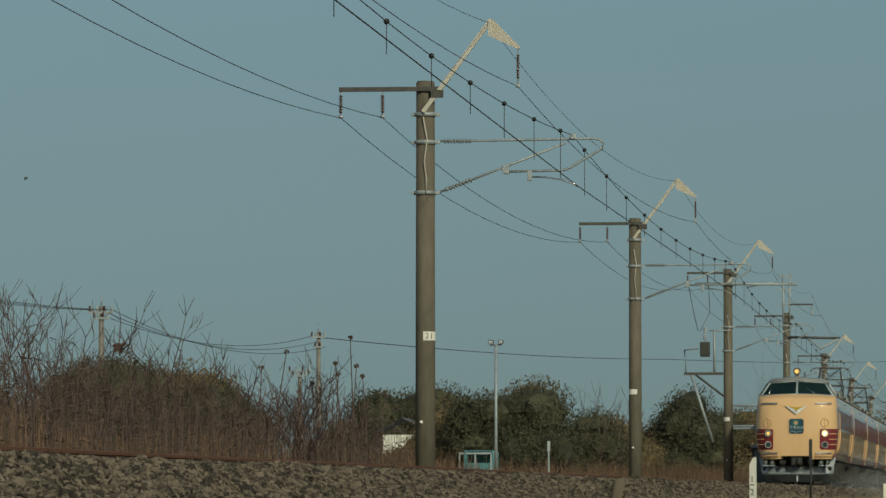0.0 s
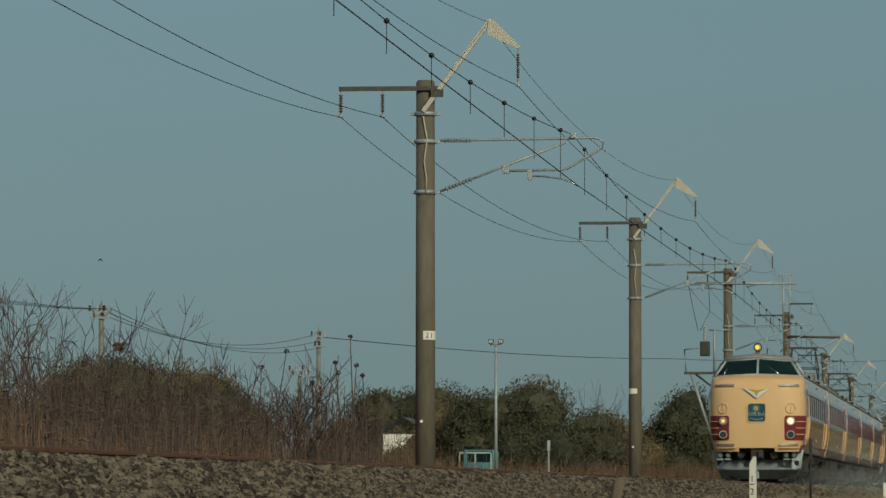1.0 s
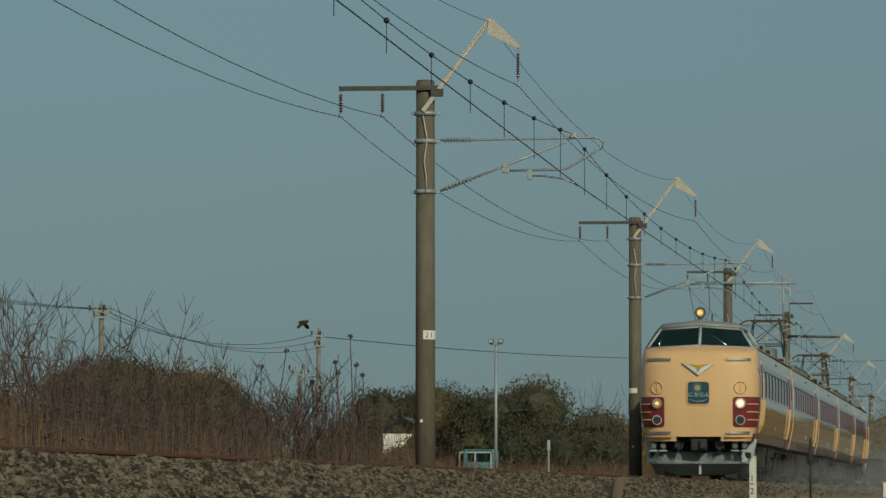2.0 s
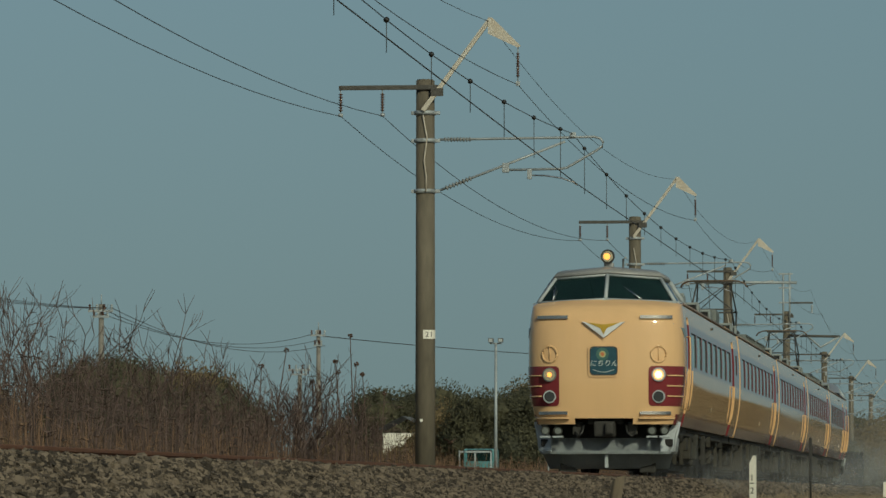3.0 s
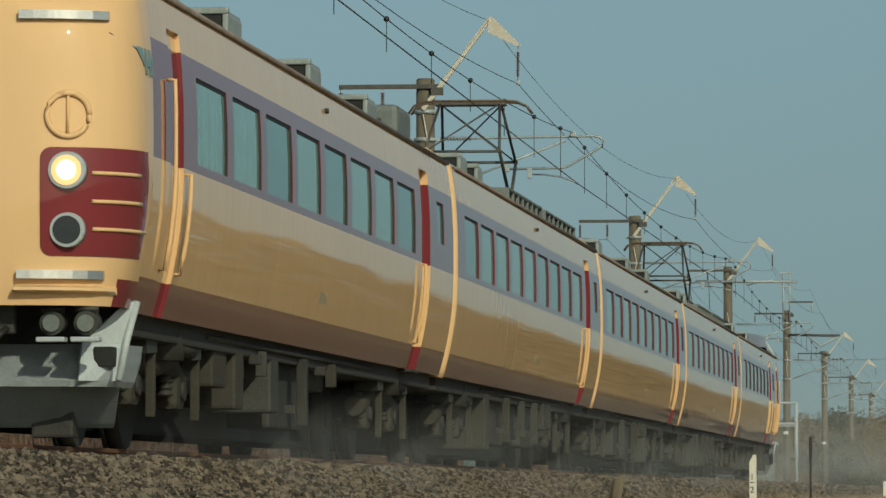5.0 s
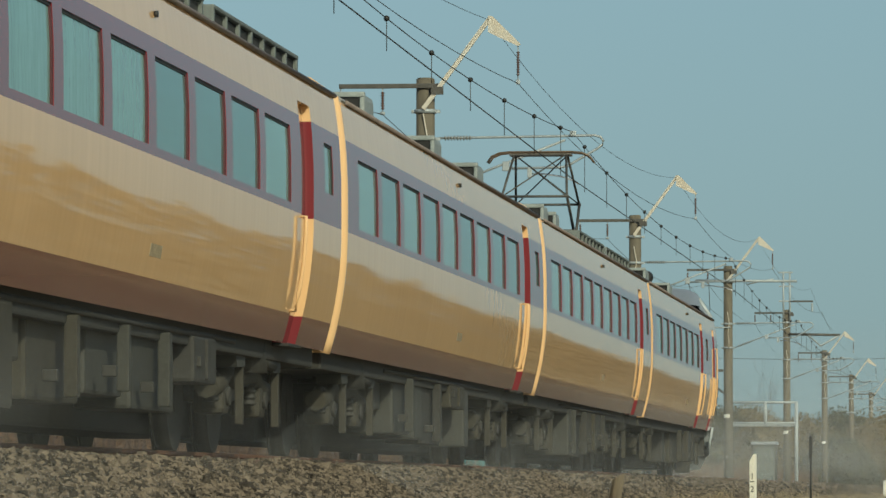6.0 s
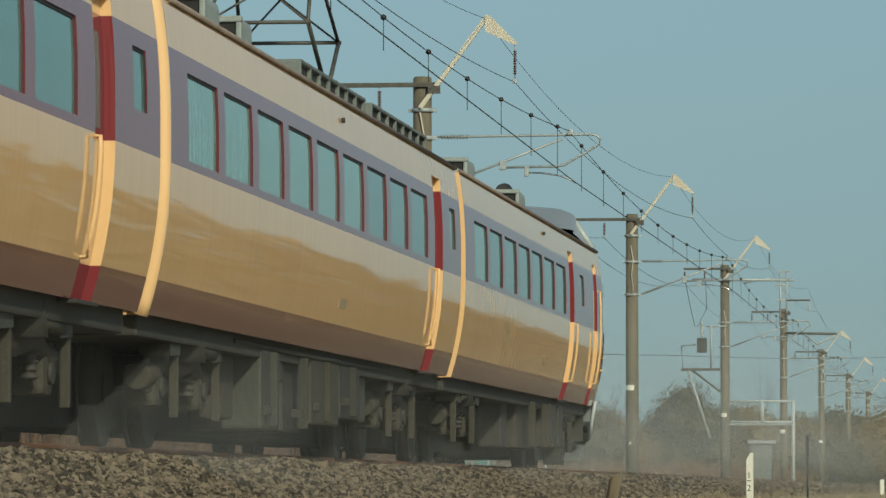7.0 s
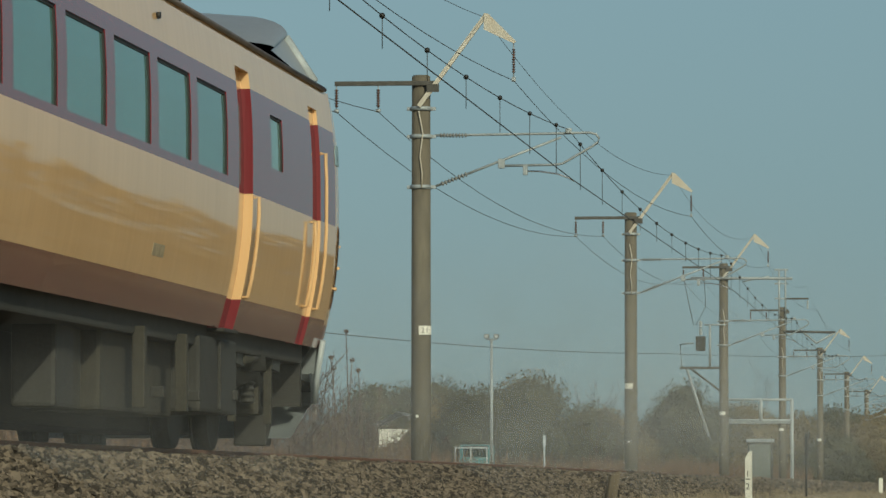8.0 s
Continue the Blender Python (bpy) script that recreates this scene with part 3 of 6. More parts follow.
def pantograph(car, y):
    p = part("pantograph", box(-0.62, 0.62, y - 0.85, y - 0.78, 3.78, 3.85, 0.01, box(-0.62, 0.62, y + 0.78, y + 0.85, 3.78, 3.85, 0.01, box(-0.62, -0.55, y - 0.85, y + 0.85, 3.78, 3.85, 0.01, box(0.55, 0.62, y - 0.85, y + 0.85, 3.78, 3.85, 0.01)))), DARKSTEEL, car, "raised diamond pantograph")
    for sx in (-0.58, 0.58):
        for sy in (-0.8, 0.8):
            part("insulator", ribbed((sx, y + sy, 3.45), (sx, y + sy, 3.79), 0.05, 0.09, 4), INSUL, p)
    for sy in (-1, 1):
        bm = bmesh.new()
        for sx in (-0.55, 0.55):
            rod((sx, y + sy * 0.25, 3.86), (sx * 0.95, y + sy * 1.2, 4.36), 0.024, seg=8, bm=bm)
        rod((-0.55, y + sy * 1.2, 4.36), (0.55, y + sy * 1.2, 4.36), 0.02, seg=8, bm=bm)
        part("lower_arm", bm, DARKSTEEL, p)
        bm = bmesh.new()
        for sx in (-1, 1):
            rod((sx * 0.52, y + sy * 1.2, 4.36), (sx * 0.42, y + sy * 0.12, 5.10), 0.02, seg=8, bm=bm)
            rod((sx * 0.52, y + sy * 1.2, 4.36), (-sx * 0.42, y + sy * 0.12, 5.10), 0.012, seg=6, bm=bm)
        part("upper_arm", bm, DARKSTEEL, p)
    for sy in (-0.14, 0.14):
        part("contact_strip", pipe([(-0.86, y + sy, 4.97), (-0.79, y + sy, 5.07), (-0.66, y + sy, 5.125), (-0.5, y + sy, 5.14), (0.5, y + sy, 5.14), (0.66, y + sy, 5.125), (0.79, y + sy, 5.07), (0.86, y + sy, 4.97)], 0.016), BOW, p, "worn copper-brown bow")
    part("bow_frame", box(-0.5, 0.5, y - 0.16, y + 0.16, 5.08, 5.115, 0.008), DARKSTEEL, p)


def windows(car, spans, za=2.09, zb=2.74, seed=1, jamb=None):
    rnd = random.Random(seed)
    for side in (-1, 1):
        for ya, yb in spans:
            pane = part("window_pane", sheet(side, ya, yb, za, zb, 0.021, 0.01), CURTAIN if rnd.random() < 0.6 else GLASS, car, "teal tinted sealed window")
            part("gasket", sheet(side, ya + 0.002, yb - 0.002, zb - 0.022, zb - 0.001, 0.012, 0.012), RUBBER, pane)
            for yy in (ya + 0.002, yb - 0.032):
                part("gasket", sheet(side, yy, yy + 0.03, za + 0.001, zb - 0.023, 0.006, 0.015), [jamb or RUBBER, jamb or RUBBER], pane)


def door(car, ya, yb, depth=0.075, handle=True):
    for side in (-1, 1):
        d = part("door", sheet(side, ya, yb, 0.93, 3.0, depth, 0.03), [CREAM, MAROON], car, "recessed folding coach door")
        part("door_window", sheet(side, ya + 0.2, yb - 0.2, 2.09, 2.74, depth - 0.006, 0.01), GLASS, d)
        if handle:
            part("handrail", rail_bar(side, ya - 0.05, 1.2, 2.0), CREAM, car)
        part("step", box(side * 1.22, side * 1.36, ya, yb, 0.90, 0.93, 0.008), UNDER, car)


def rail_bar(side, y, za, zb):
    zs = [za + (zb - za) * k / 6 for k in range(7)]
    pts = [(side * (half_width(za) - 0.005), y, za)] + [(side * (half_width(z) + 0.045), y, z) for z in zs] + [(side * (half_width(zb) - 0.005), y, zb)]
    return pipe(pts, 0.016, 8)


def destination(car, y):
    for side in (-1, 1):
        part("number_mark", sheet(side, y, y + 0.5, 1.33, 1.42, -0.002, 0.004), [CREST, CREST], car, "small weathered side mark")


X_COLS = [0, 0.2, 0.4, 0.6, 0.83, 1.0, 1.1, 1.19, 1.26, 1.32, 1.37, 1.41, 1.44, 1.459, 1.47, 1.4745]
NOSE_END = 0.95
NOSE_ROWS = [(0.95, 0.07), (1.06, 0.04), (1.14, 0.03), (1.32, 0.015), (1.5, 0.005), (1.7, 0), (1.9, 0), (2.04, 0.003), (2.3, 0.012), (2.6, 0.03), (2.8, 0.055), (2.95, 0.09), (3.05, 0.13), (3.13, 0.19), (3.19, 0.27), (3.22, 0.35)]


def nose_y(x, z, w):
    back = np.interp(z, [r[0] for r in NOSE_ROWS], [r[1] for r in NOSE_ROWS])
    p = 3.3
    return NOSE_END - (NOSE_END - back) * max(0.0, 1 - min(1.0, abs(x) / w) ** p) ** (1 / p)


def nose_point(x, z, out=0.0):
    return Vector((x, nose_y(x, z, half_width(z)) - out, z))


def build_nose(car):
    bm = bmesh.new()
    rows = []
    cols = [-x for x in X_COLS[:0:-1]] + X_COLS
    for z, back in NOSE_ROWS:
        k = half_width(z) / 1.4745
        rows.append([])
        for x in cols:
            y = nose_y(x * k, z, half_width(z))
            drop = 0.17 * (abs(x) / 1.4745) ** 3 * (1 - y / NOSE_END) * max(0.0, (z - 2.8) / 0.42) ** 1.3
            rows[-1].append(bm.verts.new((x * k, y, z - drop)))
    for r0, r1, (z0, _), (z1, _) in zip(rows, rows[1:], NOSE_ROWS, NOSE_ROWS[1:]):
        for i in range(len(cols) - 1):
            xm, zm = abs(cols[i] + cols[i + 1]) / 2, (z0 + z1) / 2
            if zm < 1.03 and xm < 0.62:
                continue
            f = bm.faces.new((r0[i], r0[i + 1], r1[i + 1], r1[i]))
            f.smooth = True
            red = zm < 1.14 and xm > 1.40
            f.material_index = 1 if red else 0
    # shoulder up to the windscreen foot
    top = [bm.verts.new((x * 1.31 / 1.4745, 0.47 + 0.36 * (abs(x) / 1.4745) ** 2.2, 3.295 - 0.055 * (x / 1.4745) ** 2)) for x in cols]
    for i in range(len(cols) - 1):
        bm.faces.new((rows[-1][i], rows[-1][i + 1], top[i + 1], top[i])).smooth = True
    bmesh.ops.recalc_face_normals(bm, faces=bm.faces)
    part("nose", bm, [CREAM, MAROON], car, "rounded cream cab front with maroon lamp panels")
    def skin(x, z, out):
        """A point of the nose, set out along its normal."""
        x = max(-half_width(z) * 0.9985, min(half_width(z) * 0.9985, x))
        p = nose_point(x, z)
        n = (nose_point(x * 0.998 + 0.0005, z) - p).cross(nose_point(x, z + 0.003) - p).normalized()
        return p + (n if n.y < 0 else -n) * out
    for s in (-1, 1):
        bm = bmesh.new()
        rows = []
        r, za, zb = 0.075, 1.29, 2.035
        for z in [za + r * (1 - math.cos(a * math.pi / 12)) for a in range(7)] + [1.45, 1.6, 1.75, 1.88] + [zb - r * (1 - math.cos(a * math.pi / 12)) for a in range(6, -1, -1)]:
            e = max(0.0, za + r - z, z - zb + r)
            x0 = 0.835 + r - math.sqrt(max(0.0, r * r - e * e))
            rows.append([bm.verts.new(skin(s * x, z, 0.008)) for x in [x0 + (1.40 - x0) * q / 16 for q in range(17)] + [1.41, 1.42, 1.43, 1.437, 1.444, 1.45, 1.455, 1.459, 1.463, 1.467, 1.47]])
        for lo, hi in zip(rows, rows[1:]):
            for q in range(len(lo) - 1):
                bm.faces.new((lo[q], lo[q + 1], hi[q + 1], hi[q])).smooth = True
        bmesh.ops.recalc_face_normals(bm, faces=bm.faces)
        part("lamp_panel", bm, MAROON, car, "glossy maroon lamp panel with rounded corners")
        for z in (1.475, 1.665, 1.86):
            pts = [skin(s * x, z, 0.012) for x in (1.17, 1.23, 1.29, 1.34, 1.385, 1.42, 1.44)]
            part("stripe", pipe(pts, 0.015, 6), CREAM, car)
        # lamps
        for z, r, lit in ((1.875, 0.135, True), (1.465, 0.125, False)):
            c = nose_point(s * 1.02, z)
            ring = rod(c + Vector((0, 0.04, 0)), c + Vector((0, -0.06, 0)), r, r * 0.94, 28)
            l = part("headlamp" if lit else "tail_lamp", ring, SKIRT if s > 0 or not lit else ACGREY, car, "round lit headlamp" if lit else "round unlit lamp")
            part("reflector" if lit else "lens", rod(c + Vector((0, 0, 0)), c + Vector((0, -0.064, 0)), r * 0.78, seg=24), LAMPRIM if lit and s > 0 else REFLECT if lit else LENS, l)
            if lit:
                part("bulb", rod(c + Vector((0, 0, 0)), c + Vector((0, -0.07, 0)), r * (0.5 if s > 0 else 0.34), seg=20), LAMPCORE if s > 0 else LAMPLIT, l, "glowing lamp")
        # round cover above the lamps
        c = nose_point(s * 1.02, 2.26)
        pts = [nose_point(s * 1.02 + 0.14 * math.cos(a), 2.26 + 0.15 * math.sin(a), 0.012) for a in np.linspace(0, 2 * math.pi, 25)]
        cv = part("round_cover", pipe(pts, 0.02, 8), CREAM, car, "round cover ring")
        part("bar", pipe([nose_point(s * 1.02, 2.13, 0.012), nose_point(s * 1.02, 2.39, 0.012)], 0.012, 6), CREAM, cv)
        part("bar", pipe([nose_point(s * 1.02 - 0.06, 2.405, 0.018), nose_point(s * 1.02 + 0.06, 2.405, 0.018)], 0.018, 6), CREAM, cv)
        # grab rails and step
        for z, x0, x1, mt in ((2.955, 0.68, 1.27, STEEL), (1.16, 0.68, 1.24, STEEL)):
            bm = bmesh.new()
            ring = []
            for x in np.linspace(x0, x1, 7):
                q = nose_point(s * x, z)
                ring.append([bm.verts.new((q.x, q.y - dy, z + dz)) for dy, dz in ((0.0, -0.03), (0.055, -0.03), (0.055, 0.03), (0.0, 0.03))])
            for a, b in zip(ring, ring[1:]):
                for k in range(4):
                    bm.faces.new((a[k], a[(k + 1) % 4], b[(k + 1) % 4], b[k]))
            bm.faces.new(ring[0])
            bm.faces.new(ring[-1])
            bmesh.ops.recalc_face_normals(bm, faces=bm.faces)
            part("grab_rail", bm, mt, car, "bright metal grab rail")
        bm = bmesh.new()
        ring = []
        for x in np.linspace(0.66, 1.30, 7):
            q = nose_point(s * x, 1.08)
            ring.append([bm.verts.new((q.x, q.y - dy, 1.07 + dz)) for dy, dz in ((0.0, -0.04), (0.08, -0.02), (0.08, 0.0), (0.0, 0.02))])
        for a, b in zip(ring, ring[1:]):
            for k in range(4):
                bm.faces.new((a[k], a[(k + 1) % 4], b[(k + 1) % 4], b[k]))
        bmesh.ops.recalc_face_normals(bm, faces=bm.faces)
        part("front_step", bm, CREAM, car)
    # name panel
    frame_pts = []
    for a in range(4):
        cx, cz = (0.20, 0.21) if a == 0 else (-0.20, 0.21) if a == 1 else (-0.20, -0.21) if a == 2 else (0.20, -0.21)
        for k in range(5):
            an = radians(90 * a + 22.5 * k)
            frame_pts.append((cx + 0.085 * math.cos(an), 2.13 + cz + 0.085 * math.sin(an)))
    def plate(scale, y, mi_mat, name, parent, thick=0.01, label=""):
        bm = bmesh.new()
        f = [bm.verts.new((x * scale, y, 2.13 + (z - 2.13) * scale)) for x, z in frame_pts]
        b = [bm.verts.new((v.co.x, y + thick, v.co.z)) for v in f]
        bm.faces.new(f)
        bm.faces.new(b[::-1])
        for k in range(len(f)):
            bm.faces.new((f[k], b[k], b[(k + 1) % len(f)], f[(k + 1) % len(f)]))
        bmesh.ops.recalc_face_normals(bm, faces=bm.faces)
        return part(name, bm, mi_mat, parent, label)
    sg = plate(1.03, -0.022, CREAM, "name_panel", car, 0.05, "lit name panel in a rounded frame")
    plate(0.92, -0.026, RUBBER, "seal", sg, 0.01)
    plate(0.85, -0.030, SIGNBLUE, "panel", sg, 0.01, "blue panel with an orange sun")
    for r, mt, y in ((0.12, SIGNGREEN, -0.0345), (0.062, SIGNYEL, -0.0365), (0.036, SIGNSUN, -0.0385)):
        part("sun_disc", rod((-0.02, -0.028, 2.255), (-0.02, y, 2.255), r, seg=28), mt, sg)
    part("swoosh", pipe([(-0.2 + 0.4 * k / 8, -0.034, 1.97 - 0.05 * math.sin(math.pi * k / 8)) for k in range(9)], 0.006, 6), SIGNWHITE, sg)
    fc = bpy.data.curves.new("lettering", "FONT")
    fc.body, fc.size, fc.extrude, fc.align_x, fc.shear = "\u306b\u3061\u308a\u3093", 0.132, 0.003, "CENTER", 0.25
    tx = new("lettering", fc)
    tx.matrix_basis = pose(0.0, -0.036, 2.04, 90, 0, 0)
    fc.materials.append(SIGNWHITE)
    tx.parent = sg
    # winged emblem
    for name, mt, out, outline in (("emblem", SILVER, 0.075, [(-0.40, 2.865), (0.0, 2.79), (0.40, 2.865), (0.0, 2.56)]), ("emblem_gold", GOLD, 0.083, [(-0.30, 2.845), (0.0, 2.81), (0.30, 2.845), (0.06, 2.74), (0.0, 2.62), (-0.06, 2.74)])):
        bm = bmesh.new()
        f = [bm.verts.new(nose_point(x, z, out)) for x, z in outline]
        b = [bm.verts.new(nose_point(x, z, 0.0)) for x, z in outline]
        n = len(f)
        bm.faces.new(f)
        for k in range(n):
            bm.faces.new((f[k], b[k], b[(k + 1) % n], f[(k + 1) % n]))
        bmesh.ops.recalc_face_normals(bm, faces=bm.faces)
        part(name, bm, mt, car, "winged metal emblem")


def build_cab(car):
    """Raised cab: raked windscreen in two panes, side lights, roof with the top headlamp."""
    B = [Vector((0, 0.47, 3.295)), Vector((1.29, 0.80, 3.245)), Vector((1.38, 1.75, 3.26)), Vector((1.38, 2.9, 3.27))]
    T = [Vector((0, 0.98, 3.785)), Vector((0.99, 1.14, 3.715)), Vector((1.12, 1.75, 3.66)), Vector((1.22, 3.3, 3.42))]
    C = [Vector((0, 1.34, 3.955)), Vector((0.80, 1.42, 3.885)), Vector((0.88, 1.9, 3.83)), Vector((0.8, 3.6, 3.49))]
    roof = bmesh.new()
    for s in (-1, 1):
        def m(v, s=s):
            return (s * v.x, v.y, v.z)
        # eaves edge, then a rounded shoulder up to the crown
        E = [v + Vector((0.02 if v.x else 0, -0.05, 0.03)) for v in T]
        for k in range(3):
            quad(roof, [m(T[k]), m(T[k + 1]), m(E[k + 1]), m(E[k])], 0)
            ring = []
            for q in range(6):
                a = q / 5 * math.pi / 2
                ring.append([e + Vector(((c.x - e.x) * (1 - math.cos(a)), (c.y - e.y) * (1 - math.cos(a)), (c.z - e.z) * math.sin(a))) for e, c in ((E[k], C[k]), (E[k + 1], C[k + 1]))])
            for lo, hi in zip(ring, ring[1:]):
                quad(roof, [m(lo[0]), m(lo[1]), m(hi[1]), m(hi[0])], 0, True)
        quad(roof, [m(C[0]), m(C[1]), m(C[2]), (0, 1.95, 3.90)], 0, True)
        quad(roof, [(0, 1.95, 3.90), m(C[2]), m(C[3]), (0, 3.6, 3.52)], 0, True)
        quad(roof, [m(B[2]), m(B[3]), m(T[3]), m(T[2])], 0)
        glass = bmesh.new()
        quad(glass, [m(B[0]), m(B[1]), m(T[1]), m(T[0])], 0)
        part("windscreen", glass, WINDSCREEN, car, "dark raked windscreen pane")
        glass = bmesh.new()
        quad(glass, [m(B[1]), m(B[2]), m(T[2]), m(T[1])], 0)
        part("side_light", glass, WINDSCREEN, car, "dark cab side window")
        fr = bmesh.new()
        rod(m(B[1]), m(T[1]), 0.035, seg=8, bm=fr)
        rod(m(B[0]), m(B[1]), 0.03, seg=8, bm=fr)
        rod(m(T[0]), m(T[1]), 0.03, seg=8, bm=fr)
        rod(m(B[2]), m(T[2]), 0.05, seg=8, bm=fr)
        rod(m(B[1]), m(B[2]), 0.03, seg=8, bm=fr)
        part("window_frame", fr, SKIRT, car, "light grey windscreen frame")
        wa = B[0].lerp(B[1], 0.52)
        out = Vector((0, -0.05, 0.03))
        a0 = Vector(m(wa)) if s > 0 else Vector(m(B[0].lerp(B[1], 0.78)))
        b0 = a0 + (Vector((-0.36, 0.24, 0.26)) if s > 0 else Vector((0.03, 0.25, 0.28)))
        part("wiper", pipe([a0 + out, b0 + out], 0.016, 6, pipe([a0 + out + Vector((0.0, 0, 0.0)), b0 + out + Vector((0.05, 0, -0.07))], 0.008, 6)), STEEL, car)
    part("centre_post", rod(B[0], T[0], 0.038, seg=8), SKIRT, car, "light grey centre post")
    bmesh.ops.remove_doubles(roof, verts=roof.verts, dist=0.001)
    bmesh.ops.recalc_face_normals(roof, faces=roof.faces)
    part("cab_roof", roof, CABROOF, car, "grey cab roof with rounded shoulders")
    hl = part("roof_headlamp", rod((-0.02, 1.28, 4.14), (-0.02, 1.62, 4.14), 0.135, 0.10, 24), RUBBER, car, "lit round roof headlamp")
    part("stand", box(-0.1, 0.08, 1.35, 1.6, 3.84, 4.03, 0.02), ROOFGREY, hl)
    part("reflector", rod((-0.02, 1.272, 4.14), (-0.02, 1.3, 4.14), 0.10, seg=24), REFLECT, hl)
    part("bulb", rod((-0.035, 1.265, 4.14), (-0.035, 1.3, 4.14), 0.062, seg=20), LAMPLIT, hl, "glowing lamp")
    part("horn", pipe([(0.26, 1.5, 3.85), (0.26, 1.5, 4.10), (0.31, 1.42, 4.12)], 0.022, 8), ROOFGREY, car)


def build_skirt(car):
    """Front apron and gear below the cab."""
    bm = bmesh.new()
    rings = []
    for z, y0, w in ((0.70, 0.72, 1.32), (0.58, 0.62, 1.32), (0.44, 0.50, 1.30), (0.40, 0.50, 1.28)):
        rings.append([bm.verts.new((x * w, y0 + 0.22 * abs(x) ** 3 + (0.5 if abs(x) == 1 else 0), z)) for x in (-1.0, -0.93, -0.7, -0.35, 0, 0.35, 0.7, 0.93, 1.0)])
    for a, b in zip(rings, rings[1:]):
        for k in range(8):
            bm.faces.new((a[k], b[k], b[k + 1], a[k + 1])).smooth = False
    bmesh.ops.solidify(bm, geom=list(bm.faces), thickness=0.02)
    ap = part("apron", bm, SKIRT, car, "grey steel snowplough apron")
    bm = bmesh.new()
    rings = []
    for z, y0, w in ((0.42, 0.56, 1.24), (0.15, 0.92, 1.14), (0.12, 0.97, 1.12)):
        rings.append([bm.verts.new((x * w, y0 + 0.4 * abs(x) ** 3, z)) for x in (-1.0, -0.7, -0.35, 0, 0.35, 0.7, 1.0)])
    for a, b in zip(rings, rings[1:]):
        for k in range(6):
            bm.faces.new((a[k], b[k], b[k + 1], a[k + 1]))
    bmesh.ops.solidify(bm, geom=list(bm.faces), thickness=0.015)
    part("blade", bm, SKIRT, ap)
    part("blade_rib", box(-0.03, 0.03, 0.6, 0.9, 0.14, 0.40, 0.01), SKIRT, ap)
    for s in (-1, 1):
        # raked side plate; a near-black block stands in for its shaded step opening
        bm = bmesh.new()
        for q in ([(1.02, 0.74, 0.70), (1.27, 0.92, 0.70), (1.36, 0.98, 1.0), (1.30, 0.94, 1.0)], [(1.02, 0.60, 0.44), (1.27, 0.86, 0.44), (1.27, 0.92, 0.70), (1.02, 0.74, 0.70)]):
            quad(bm, [(s * x, y - 0.06, z) for x, y, z in q], 0)
        bmesh.ops.remove_doubles(bm, verts=bm.verts, dist=0.001)
        bmesh.ops.solidify(bm, geom=list(bm.faces), thickness=0.025)
        bmesh.ops.recalc_face_normals(bm, faces=bm.faces)
        wg = part("wing", bm, SKIRT, ap, "light grey raked side plate")
        part("step_opening_shade", box(s * 1.10, s * 1.24, 0.68, 0.83, 0.54, 0.68, 0.01), DARKGAP, wg)
        part("wing_edge", pipe([(s * 1.36, 0.94, 1.0), (s * 1.30, 0.86, 0.72), (s * 1.26, 0.78, 0.44)], 0.028, 8), SKIRT, ap)
        for x in (0.88, 1.12):
            j = part("jumper_socket", rod((s * x, 0.26, 0.83), (s * x, 0.52, 0.85), 0.085, 0.07, 16, box(s * x - 0.05, s * x + 0.05, 0.36, 0.52, 0.86, 1.0, 0.02)), EQUIP, car, "round grey jumper cable socket")
            part("cap", rod((s * x, 0.235, 0.83), (s * x, 0.265, 0.83), 0.06, seg=14), ACGREY, j)
            part("lip", box(s * x - 0.10, s * x + 0.10, 0.2, 0.34, 0.70, 0.735, 0.01), SKIRT, j)
            part("hinge", rod((s * x - 0.08, 0.3, 0.93), (s * x + 0.08, 0.3, 0.93), 0.018), EQUIP, j)
        part("hose_bracket", box(s * 0.52 - 0.09, s * 0.52 + 0.09, 0.3, 0.42, 0.76, 1.0, 0.02), UNDER, car)
        part("hose", pipe([(s * 0.4, 0.3, 0.95), (s * 0.42, 0.2, 0.8), (s * 0.5, 0.2, 0.72), (s * 0.56, 0.3, 0.8)], 0.025, 6), RUBBER, car)
    cp = part("coupler", box(-0.2, 0.2, 0.12, 0.6, 0.72, 1.02, 0.05), UNDER, car, "black knuckle coupler")
    part("knuckle", box(0.02, 0.18, 0.0, 0.2, 0.76, 0.98, 0.04), UNDER, cp)
    part("yoke", box(-0.34, 0.34, 0.35, 0.5, 0.95, 1.08, 0.02), UNDER, cp)
    # dark sheet in place of the shaded space behind the gear
    part("shade_backing", box(-1.2, 1.2, 1.2, 1.3, 0.4, 1.0), UNDER, car)
    for s in (-1, 1):
        part("rail_guard", box(s * 0.6, s * 0.9, 1.0, 1.3, 0.05, 0.5, 0.02), UNDER, car)


